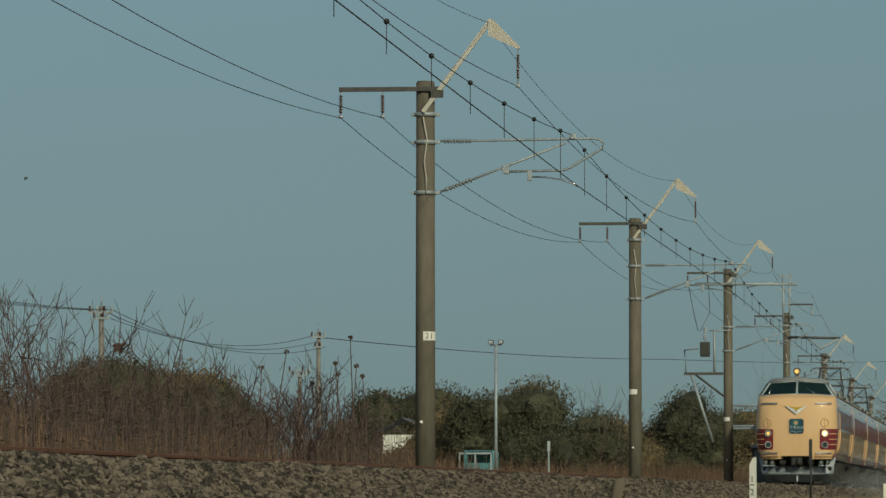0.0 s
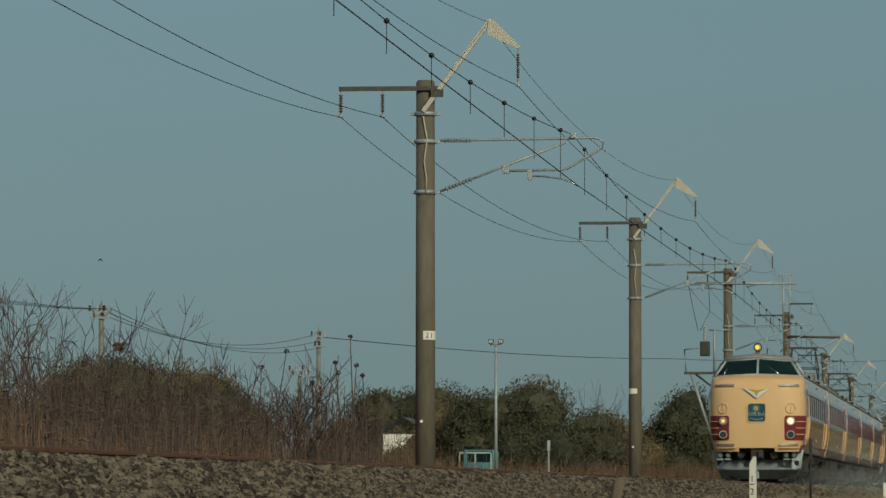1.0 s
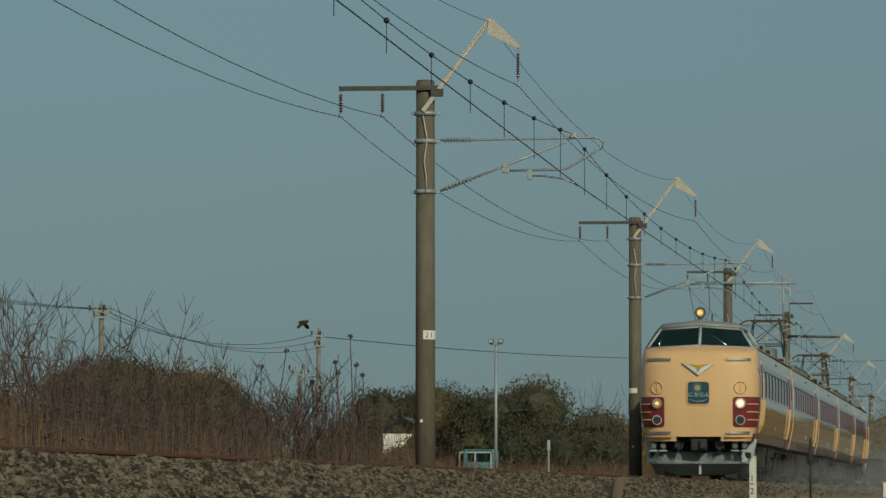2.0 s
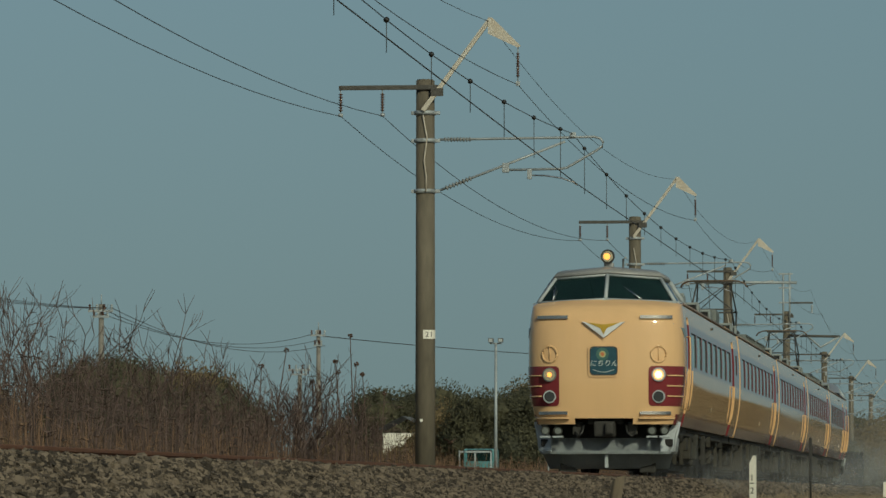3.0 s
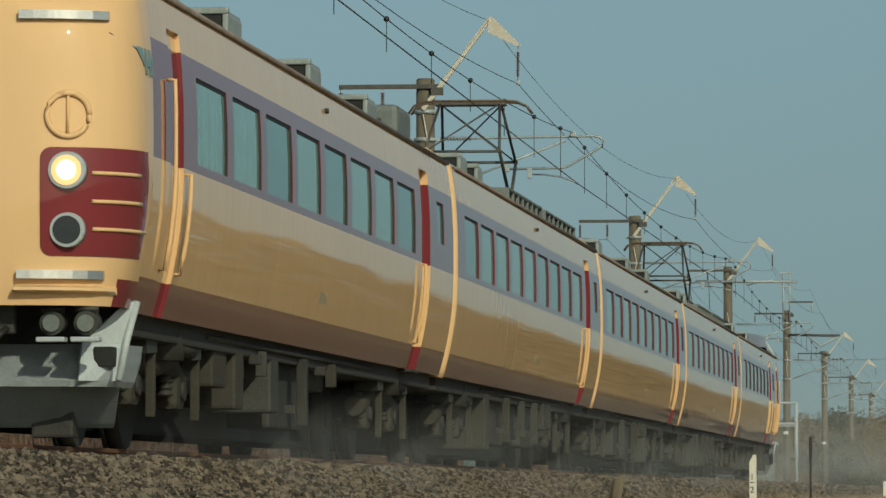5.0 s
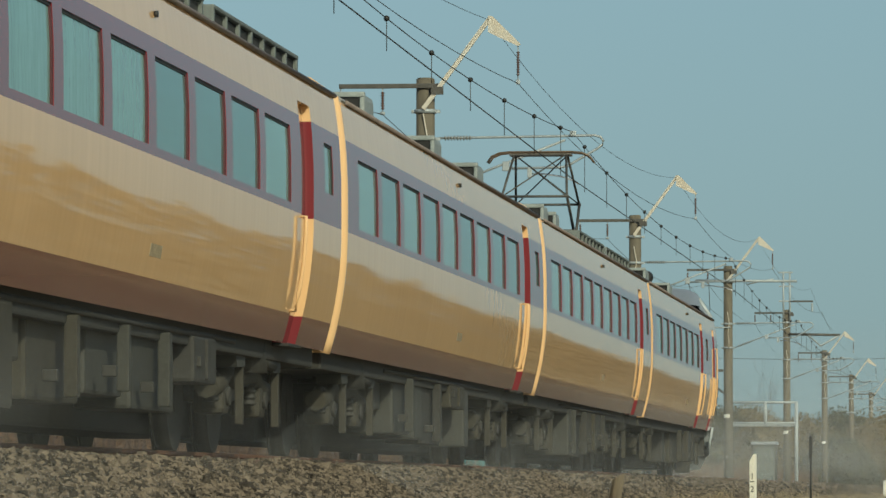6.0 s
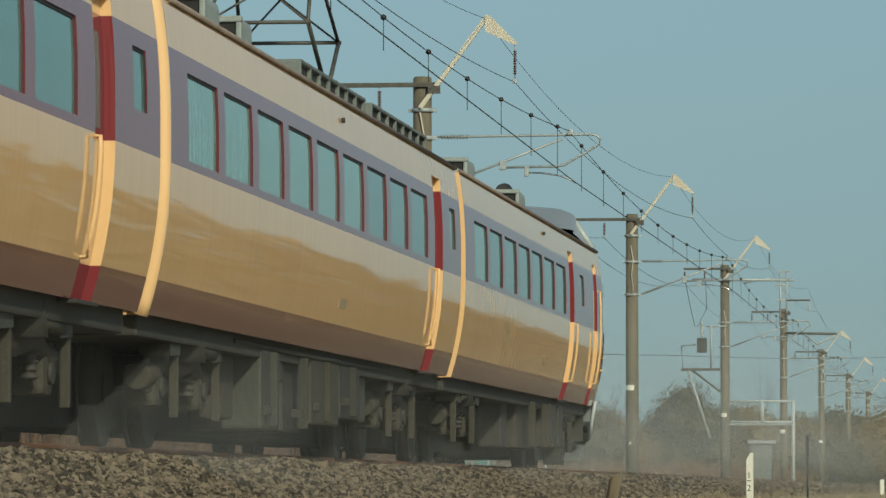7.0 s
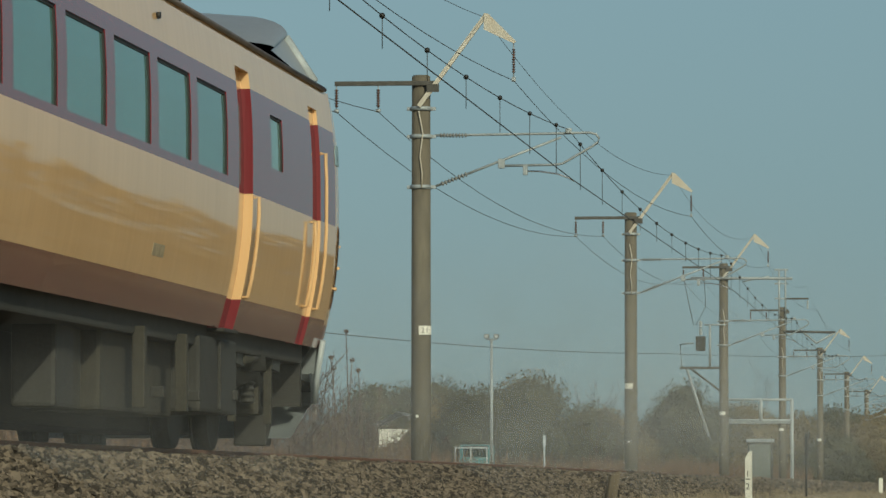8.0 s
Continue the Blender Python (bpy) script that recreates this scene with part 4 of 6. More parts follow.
def build_car(length, kind, seed):
    car = thing("rail_car", pose(0, 0, 0), "cream and maroon express electric rail car on the track", "train car", "cars of the train")
    cab = kind in ("front", "tail")
    y0 = NOSE_END if cab else 0.24
    y1 = length - 0.24
    if kind == "front":
        wins = [(2.95 + 1.828 * k, 4.45 + 1.828 * k) for k in range(8)]
        doors, small, crew = [(17.8, 18.58)], [(19.3, 19.95)], True
    elif kind == "tail":
        wins = [(7.47 + 1.82 * k, 8.95 + 1.82 * k) for k in range(7)]
        doors, small, crew = [(6.12, 6.88)], [(4.36, 5.06)], True
    else:
        wins = [(1.06 + 1.815 * k, 2.54 + 1.815 * k) for k in range(9)]
        doors, small, crew = [(17.7, 18.48)], [(19.24, 19.8)], False
    holes = [(a, b, 2.09, 2.74, 0.022) for a, b in wins] + [(a, b, 0.93, 3.0, 0.075) for a, b in doors]
    holes += [(a, b, 2.3, 2.74, 0.022) for a, b in small]
    cy = 1.98 if kind == "tail" else 1.72
    if crew:
        holes.append((cy, cy + 0.58, 0.93, 3.0, 0.035))
    bm = bmesh.new()
    for side in (-1, 1):
        side_shell(bm, side, y0, y1, holes)
    if not cab:
        end_wall(bm, y0, 0)
    end_wall(bm, y1, 0)
    bmesh.ops.remove_doubles(bm, verts=bm.verts, dist=0.0005)
    for e in bm.edges:
        e.smooth = len(e.link_faces) == 2 and all(f.smooth for f in e.link_faces)
    part("body_shell", bm, [CREAM, MAROON, SILL], car, "cream steel body with a maroon window band and sill")
    for side in (-1, 1):
        part("gutter", pipe([(side * 1.412, y0 + 0.3, 3.235), (side * 1.412, y1, 3.235)], 0.022, 6), GUTTER, car, "rusty brown rain gutter")
    part("roof", roof_shell(y0 if not cab else 1.5, y1), ROOFGREY, car, "grey coach roof")
    windows(car, wins, seed=seed, jamb=None if cab else JAMB)
    windows(car, small, 2.3, 2.74, seed=seed + 5)
    for a, b in doors:
        door(car, a, b)
    if crew:
        for side in (-1, 1):
            part("crew_door", sheet(side, cy, cy + 0.58, 0.93, 3.0, 0.035, 0.03), [CREAM, MAROON], car, "narrow crew door")
            for yy in (cy - 0.06, cy + 0.65):
                part("handrail", rail_bar(side, yy, 1.25, 2.62 if yy < cy else 1.98), CREAM, car, "cream tubular handrail")
    if not cab:
        for side in (-1, 1):
            # rounded end post beside the gangway
            zs = Z_ROWS
            part("end_post", pipe([(side * (half_width(z) - 0.07), 0.22, z) for z in zs] + [(side * 1.1, 0.24, 3.38), (side * 0.7, 0.24, 3.45)], 0.075, 10), CREAM, car, "sunlit cream end post")
        part("gangway", box(-0.5, 0.5, -0.02, 0.26, 0.95, 3.0, 0.05), RUBBER, car, "black gangway bellows")
    part("gangway", box(-0.5, 0.5, y1 - 0.02, y1 + 0.24, 0.95, 3.0, 0.05), RUBBER, car, "black gangway bellows")
    for side in (-1, 1):
        part("side_lamp", rod((side * half_width(3.05), length * 0.5, 3.05), (side * (half_width(3.05) + 0.03), length * 0.5, 3.05), 0.024, seg=12), RUBBER, car)
    destination(car, 10.2)
    if cab:
        for side in (-1, 1):
            def on_side(y, z, out, side=side):
                """A point of the nose's side at a distance y behind the front."""
                w, back = half_width(z), np.interp(z, [r[0] for r in NOSE_ROWS], [r[1] for r in NOSE_ROWS])
                return Vector((side * (w * max(0.0, 1 - ((NOSE_END - y) / (NOSE_END - back)) ** 3.3) ** (1 / 3.3) + out), y - out * 0.6, z))
            for shape in ([(0.30, 2.84), (0.62, 2.76), (0.66, 2.63), (0.52, 2.745)], [(0.68, 2.76), (0.73, 2.76), (0.73, 2.58), (0.68, 2.58)], [(0.73, 2.69), (0.80, 2.69), (0.80, 2.64), (0.73, 2.64)],
                          [(0.80, 2.76), (0.85, 2.76), (0.85, 2.58), (0.80, 2.58)], [(0.88, 2.72), (0.925, 2.72), (0.94, 2.58), (0.88, 2.58)]):
                bm = bmesh.new()
                a = [bm.verts.new(on_side(y, z, 0.010)) for y, z in shape]
                b = [bm.verts.new(on_side(y, z, -0.004)) for y, z in shape]
                bm.faces.new(a)
                for k in range(4):
                    bm.faces.new((a[k], b[k], b[(k + 1) % 4], a[(k + 1) % 4]))
                bmesh.ops.recalc_face_normals(bm, faces=bm.faces)
                part("side_mark", bm, BLUEGREY, car, "small blue-grey painted mark")
    bogie(car, 3.35 + (0.4 if cab else 0))
    bogie(car, length - 3.35)
    underfloor(car, 1.3 if cab else 0.3, length - 0.3, seed)
    if kind == "front":
        for y in (7.3, 12.4, 16.7):
            ac_unit(car, y)
        ac_unit(car, 19.4, 1.2, True)
    elif kind == "tail":
        for y in (8.9, 15.6):
            ac_unit(car, y, 1.0, flip=True)
    elif kind == "power":
        ac_unit(car, 4.6)
        ac_unit(car, 6.6, 0.7)
        louvre_box(car, 9.7, 14.4)
        louvre_box(car, 15.0, 19.9)
        pantograph(car, 15.9)
    else:
        for y in (4.9, 11.3, 16.1):
            ac_unit(car, y)
    if cab:
        build_nose(car)
        build_cab(car)
        build_skirt(car)
    return car


CARS = [(build_car(21.1, "front", 1), 0.0, False), (build_car(20.6, "power", 2), 21.1, False), (build_car(20.6, "trailer", 3), 41.7, False),
        (build_car(20.6, "power", 4), 62.3, False), (build_car(21.2, "tail", 5), 104.1, True)]



def build_dust():
    """Thin bulging veils of dust in the wake, drifting along with the train."""
    m = bpy.data.materials.new("dust")
    m.use_nodes = True
    nt = m.node_tree
    nt.nodes.remove(nt.nodes["Principled BSDF"])
    dif, tra, mix = nt.nodes.new("ShaderNodeBsdfDiffuse"), nt.nodes.new("ShaderNodeBsdfTransparent"), nt.nodes.new("ShaderNodeMixShader")
    dif.inputs[0].default_value = (0.29, 0.305, 0.32, 1)
    co, no, at = nt.nodes.new("ShaderNodeTexCoord"), nt.nodes.new("ShaderNodeTexNoise"), nt.nodes.new("ShaderNodeAttribute")
    at.attribute_name = "veil"
    no.inputs["Scale"].default_value, no.inputs["Detail"].default_value = 0.7, 4
    mr, mu = nt.nodes.new("ShaderNodeMapRange"), nt.nodes.new("ShaderNodeMath")
    mr.inputs["From Min"].default_value, mr.inputs["From Max"].default_value, mr.inputs["To Min"].default_value, mr.inputs["To Max"].default_value = 0.3, 0.7, 0.3, 1.4
    mu.operation = "MULTIPLY"
    nt.links.new(co.outputs["Object"], no.inputs["Vector"])
    nt.links.new(no.outputs[0], mr.inputs["Value"])
    nt.links.new(mr.outputs[0], mu.inputs[0])
    nt.links.new(at.outputs["Fac"], mu.inputs[1])
    nt.links.new(mu.outputs[0], mix.inputs[0])
    nt.links.new(tra.outputs[0], mix.inputs[1])
    nt.links.new(dif.outputs[0], mix.inputs[2])
    nt.links.new(mix.outputs[0], nt.nodes["Material Output"].inputs["Surface"])
    clouds = []
    for back, half, high, dens in ((6, 2.6, 0.55, 0.18), (14, 2.8, 0.7, 0.22), (24, 3.2, 0.9, 0.24), (34, 3.2, 1.1, 0.07), (44, 3.4, 0.95, 0.22), (54, 3.4, 1.2, 0.08), (64, 3.6, 0.95, 0.22), (76, 3.6, 1.2, 0.08), (88, 3.8, 1.1, 0.18), (97, 4.0, 1.3, 0.08), (114, 6.0, 3.6, 0.16), (134, 7.0, 4.4, 0.19), (156, 8.0, 5.2, 0.2), (186, 9.0, 6.0, 0.2)):
        bm_ = bmesh.new()
        lay = bm_.verts.layers.float.new("veil")
        nx, nz = 40, 24
        grid = []
        for j in range(nz + 1):
            row = []
            for i in range(nx + 1):
                u, w = 2 * i / nx - 1, j / nz
                v = bm_.verts.new((u * half, -2.0 * (1 - u * u) * (1 - w * w) + 0.5 * noise.noise(Vector((u * 3, w * 3, back))), -0.55 + w * (high + 0.55)))
                fade = max(0.0, 1 - abs(u) ** 2.5) * (1 - w) ** 1.15 * min(1.0, 0.35 + 3 * w)
                v[lay] = dens * fade
                row.append(v)
            grid.append(row)
        for j in range(nz):
            for i in range(nx):
                bm_.faces.new((grid[j][i], grid[j][i + 1], grid[j + 1][i + 1], grid[j + 1][i])).smooth = True
        c = tagged(part("dust_cloud", bm_, m), "thin grey-brown dust whirled up behind the train", "dust", "dust in the wake", "stuff")
        clouds.append((c, back))
    return clouds


DUST = build_dust()


def build_bird():
    b = thing("small_bird", pose(0, 0, 0), "small dark brown bird flying over the reeds", "bird")
    bm_ = bmesh.new()
    bmesh.ops.create_icosphere(bm_, subdivisions=2, radius=1, matrix=Matrix.Diagonal((0.045, 0.11, 0.045, 1)))
    bmesh.ops.create_icosphere(bm_, subdivisions=2, radius=0.034, matrix=pose(0, -0.11, 0.02))
    part("body", bm_, SEED, b, smooth=True)
    bm_ = bmesh.new()
    for q in ([(-0.015, 0.08, 0), (0.015, 0.08, 0), (0.035, 0.24, 0), (-0.035, 0.24, 0)],):
        quad(bm_, q, 0)
    bmesh.ops.solidify(bm_, geom=list(bm_.faces), thickness=0.006)
    part("tail", bm_, SEED, b)
    wings = []
    for s in (-1, 1):
        bm_ = bmesh.new()
        quad(bm_, [(s * 0.02, -0.06, 0), (s * 0.12, -0.075, 0.01), (s * 0.12, 0.05, 0.01), (s * 0.02, 0.06, 0)], 0)
        quad(bm_, [(s * 0.12, -0.075, 0.01), (s * 0.2, -0.02, 0), (s * 0.18, 0.04, 0), (s * 0.12, 0.05, 0.01)], 0)
        bmesh.ops.remove_doubles(bm_, verts=bm_.verts, dist=0.001)
        bmesh.ops.solidify(bm_, geom=list(bm_.faces), thickness=0.005)
        wings.append((part("wing", bm_, SEED, b), s))
    return b, wings


BIRD, WINGS = build_bird()
FAR_BIRD, FAR_WINGS = build_bird()
FAR_ROWS = [(0.0, -57.4, 300, 18.4, -60), (0.8, -52.0, 300, 15.9, -75), (1.0, -52.9, 300, 13.5, 40), (1.5, -60.0, 310, 2.5, 60), (8.0, -64.0, 315, 1.2, 60)]
BIRD_ROWS = [  # seconds, x, y, z, heading
    (0.0, -15.55, 90, 2.3, -100), (1.1, -15.55, 90, 2.3, -100), (1.2, -15.5, 90, 2.47, -100), (1.3, -15.19, 90, 2.74, -105), (1.4, -14.91, 90, 3.04, -105),
    (1.5, -14.6, 90, 3.16, -105), (1.6, -14.22, 90, 3.28, -105), (1.7, -13.9, 91, 3.2, -105), (2.2, -13.5, 108, 2.6, -140), (2.7, -13.5, 126, 0.9, -150), (8.0, -13.5, 126, 0.9, -150)]


TIMING = [(0.0, 0.0), (1.5, 0.2), (3.0, 0.4), (3.5, 0.32), (4.0, 0.08), (4.5, -0.2), (5.0, -0.4), (5.7, -0.36), (6.3, -0.38), (6.5, -0.42), (7.0, -0.68), (7.5, -1.12), (8.0, -1.75)]  # seconds, metres behind an even run


def motions():
    for cloud, back in DUST:
        walk(cloud, [(t, pose(TRACK, (NOSE_PASS - t) * SPEED + back, 0)) for t in (0.0, 4.0, 8.0)])
    walk(BIRD, [(t, pose(x, y, z, 0, 0, h + 180)) for t, x, y, z, h in BIRD_ROWS])
    walk(FAR_BIRD, [(t, pose(x, y, z, 0, 0, h + 180)) for t, x, y, z, h in FAR_ROWS])
    for wing, s in WINGS + FAR_WINGS:
        walk(wing, [(0.1 * k, pose(0, 0, 0, 0, -s * (32 if k % 2 else -38) * (0.4 if k == 16 else 1), 0)) for k in range(28)] + [(8.0, pose(0, 0, 0, 0, s * 60, 0))])
    for car, back, turned in CARS:
        rows = []
        for t, late in TIMING:
            rows.append((t, pose(TRACK, (NOSE_PASS - t) * SPEED + late + back, 0, 0, 0, 180 if turned else 0)))
        walk(car, rows)


# ---- plants ----
def stalks(name, spots, material, label, category, rnd, width=0.012, leaves=2, kind="stuff", lean=0.12):
    """Dry stalks with long leaves. spots: (x, y, ground z, height)."""
    vs, fs = [], []
    for x, y, z, h in spots:
        lx, ly = rnd.gauss(0, lean) * h, rnd.gauss(0, lean) * h
        w = width * rnd.uniform(0.6, 1.3)
        b = len(vs)
        for k in range(3):
            t = k / 2
            c = (x + lx * t * t, y + ly * t * t, z + h * t)
            r = w * (1 - 0.75 * t)
            for a in (0.3, 2.4, 4.5):
                vs.append((c[0] + r * math.cos(a), c[1] + r * math.sin(a), c[2]))
        for k in range(2):
            for a in range(3):
                fs.append((b + 3 * k + a, b + 3 * k + (a + 1) % 3, b + 3 * k + 3 + (a + 1) % 3, b + 3 * k + 3 + a))
        for _ in range(leaves):
            t = rnd.uniform(0.25, 0.95)
            an, ln = rnd.uniform(0, 6.28), h * rnd.uniform(0.07, 0.17)
            px, py, pz = x + lx * t * t, y + ly * t * t, z + h * t
            dx, dy = math.cos(an) * ln, math.sin(an) * ln
            up = rnd.uniform(-0.5, 0.9) * ln
            b = len(vs)
            vs += [(px, py, pz), (px + dx * 0.5 - dy * 0.05, py + dy * 0.5 + dx * 0.05, pz + up * 0.9 + 0.008), (px + dx, py + dy, pz + up * 0.6), (px + dx * 0.5, py + dy * 0.5, pz + up * 0.9 - 0.008)]
            fs.append((b, b + 1, b + 2, b + 3))
    return tagged(mesh_from(name, vs, fs, material), label, category, kind=kind)


def reed_belt():
    rnd = random.Random(11)
    spots, thin = [], []
    for _ in range(15000):
        y = 52 + 300 * rnd.random() ** 1.5
        x = -12.1 - 4.6 * rnd.random() ** 1.3
        d = noise.noise(Vector((x * 0.35, y * 0.12, 2.0)))
        if d < -0.45 or (y < 106 and rnd.random() < 0.4):
            continue
        h = (1.15 + 0.45 * d + rnd.gauss(0, 0.17)) * float(np.interp(y, [60, 100, 112, 122, 188, 200], [0.9, 0.95, 1.0, 0.55, 0.52, 1.15]))
        spots.append((x, y, rise(x, y) - 0.05, max(0.4, h)))
    stalks("reed_belt", spots, REED, "belt of dry brown reeds beside the track", "reeds", rnd, 0.011, 1, lean=0.075)
    for _ in range(1500):
        y = 60 + 48 * rnd.random()
        x = -12.2 - 4.2 * rnd.random()
        thin.append((x, y, rise(x, y), (1.45 + 0.8 * abs(rnd.gauss(0, 0.5))) * (1.12 if y < 75 else 1.0)))
    stalks("reed_belt", thin, TWIG, "tall thin dead stems standing in the reeds", "weeds", rnd, 0.009, 3, lean=0.09)
    back = []
    for _ in range(3200):
        y = 200 + 56 * rnd.random()
        x = -31 + 16 * rnd.random()
        back.append((x, y, rise(x, y) - 0.05, 1.0 + 0.7 * noise.noise(Vector((x * 0.4, y * 0.2, 3.0))) + rnd.gauss(0, 0.25)))
    stalks("scrub_strip", back, REED, "brown dry scrub before the distant trees", "scrub", rnd, 0.03, 4, lean=0.15)
    low = []
    for _ in range(5000):
        y = 48 + 260 * rnd.random() ** 1.4
        x = TRACK - rnd.uniform(2.0, 4.9)
        low.append((x, y, rise(x, y) - 0.03, rnd.uniform(0.15, 0.55)))
    stalks("grass_strip", low, TUFT, "low dry grass at the foot of the masts", "grass", rnd, 0.012, 4, lean=0.3)
    near = []
    for _ in range(5200):
        y = 55 + 230 * rnd.random()
        x = TRACK + rnd.uniform(2.05, 3.6)
        d = noise.noise(Vector((x * 0.8, y * 0.16, 9.0)))
        if d < -0.1:
            continue
        near.append((x, y, rise(x, y) - 0.03, (0.06 + 0.2 * d) * rnd.uniform(0.6, 1.5)))
    stalks("grass_strip", near, TUFT, "patchy dry grass along the ballast edge", "grass", rnd, 0.008, 4, lean=0.4)
    clump = []
    for cx, cy, n in ((1.32, 40.3, 90), (1.36, 48.2, 120), (1.4, 41.0, 60), (1.5, 57.0, 70), (1.45, 74.0, 60), (2.2, 104.0, 200), (2.3, 110.0, 150), (2.3, 97.0, 90)):
        for _ in range(n):
            x, y = TRACK + cx + rnd.gauss(0, 0.06), cy + rnd.gauss(0, 0.45)
            clump.append((x, y, bed_z(x - TRACK) - 0.04, rnd.uniform(0.03, 0.10) * (1.8 if cx > 2 else 1)))
    stalks("weed_clumps", clump, TWIG, "small dead weeds growing in the ballast", "weeds", rnd, 0.006, 5, lean=0.6)


def bare_shrub(x, y, h, seed, group="bare shrubs", spread=0.8, bold=False):
    rnd = random.Random(seed)
    base = Vector((0, 0, 0))
    t = thing("bare_shrub", pose(x, y, rise(x, y) - 0.05), "leafless brown shrub with forked twigs among dry reeds", "shrub", group)
    trunk, twigs = bmesh.new(), bmesh.new()
    def grow(bm_, p, d, ln, r, depth):
        pts, radii = [p], [r]
        for k in range(3):
            d = (d + Vector((rnd.gauss(0, 0.14), rnd.gauss(0, 0.14), 0.10))).normalized()
            p = p + d * ln / 3
            pts.append(p)
            radii.append(r * (1 - 0.16 * (k + 1)))
        pipe_fast(bm_, pts, radii)
        if depth == 0:
            return
        for _ in range(rnd.choice((2, 2, 3))):
            nd = (d + Vector((rnd.gauss(0, spread), rnd.gauss(0, spread), rnd.uniform(-0.05, 0.4)))).normalized()
            grow(twigs, pts[-1] if rnd.random() < 0.7 else pts[2], nd, ln * rnd.uniform(0.55, 0.85), max(0.0065, r * 0.68), depth - 1)
    if bold:
        for q in range(2):
            grow(trunk, Vector((0.05 * q, 0, 0)), Vector(((q - 0.5) * 0.7 + rnd.gauss(0, 0.15), rnd.gauss(0, 0.2), 1)).normalized(), h * 0.36, 0.026, 4)
    for _ in range(0 if bold else rnd.choice((2, 3))):
        grow(trunk, base + Vector((rnd.gauss(0, 0.08), rnd.gauss(0, 0.08), 0)), Vector((rnd.gauss(0, 0.25), rnd.gauss(0, 0.25), 1)).normalized(), h * 0.38, 0.026, 4)
    part("stem", trunk, TWIG, t)
    part("twig_mass", twigs, TWIG, t)
    return t


def pipe_fast(bm_, pts, radii, seg=4):
    prev = None
    for p, r in zip(pts, radii):
        ring = [bm_.verts.new((p.x + r * math.cos(a), p.y + r * math.sin(a), p.z)) for a in (0.4, 1.97, 3.54, 5.11)]
        if prev:
            for k in range(4):
                bm_.faces.new((prev[k], prev[(k + 1) % 4], ring[(k + 1) % 4], ring[k]))
        prev = ring


def seed_stalk(x, y, h, seed):
    rnd = random.Random(seed)
    t = thing("seed_stalk", pose(x, y, rise(x, y) - 0.05), "tall dead stalk with a round dark seed head", "weed", "seed stalks")
    lx = rnd.gauss(0, 0.1)
    bm_ = bmesh.new()
    pipe_fast(bm_, [Vector((lx * k * k / 9, 0, h * k / 3)) for k in range(4)], [0.017, 0.014, 0.011, 0.008])
    for k in range(4):
        z = h * (0.55 + 0.11 * k)
        pipe_fast(bm_, [Vector((lx * 0.5, 0, z)), Vector((lx + rnd.gauss(0, 0.12), rnd.gauss(0, 0.1), z + 0.16))], [0.006, 0.003])
    part("stem", bm_, TWIG, t)
    hd = bmesh.new()
    for k in range(26):
        v = Vector((rnd.gauss(0, 1), rnd.gauss(0, 1), rnd.gauss(0, 0.7))).normalized() * 0.04
        bmesh.ops.create_icosphere(hd, subdivisions=1, radius=0.014, matrix=Matrix.Translation(Vector((lx, 0, h)) + v))
    part("seed_head", hd, SEED, t)


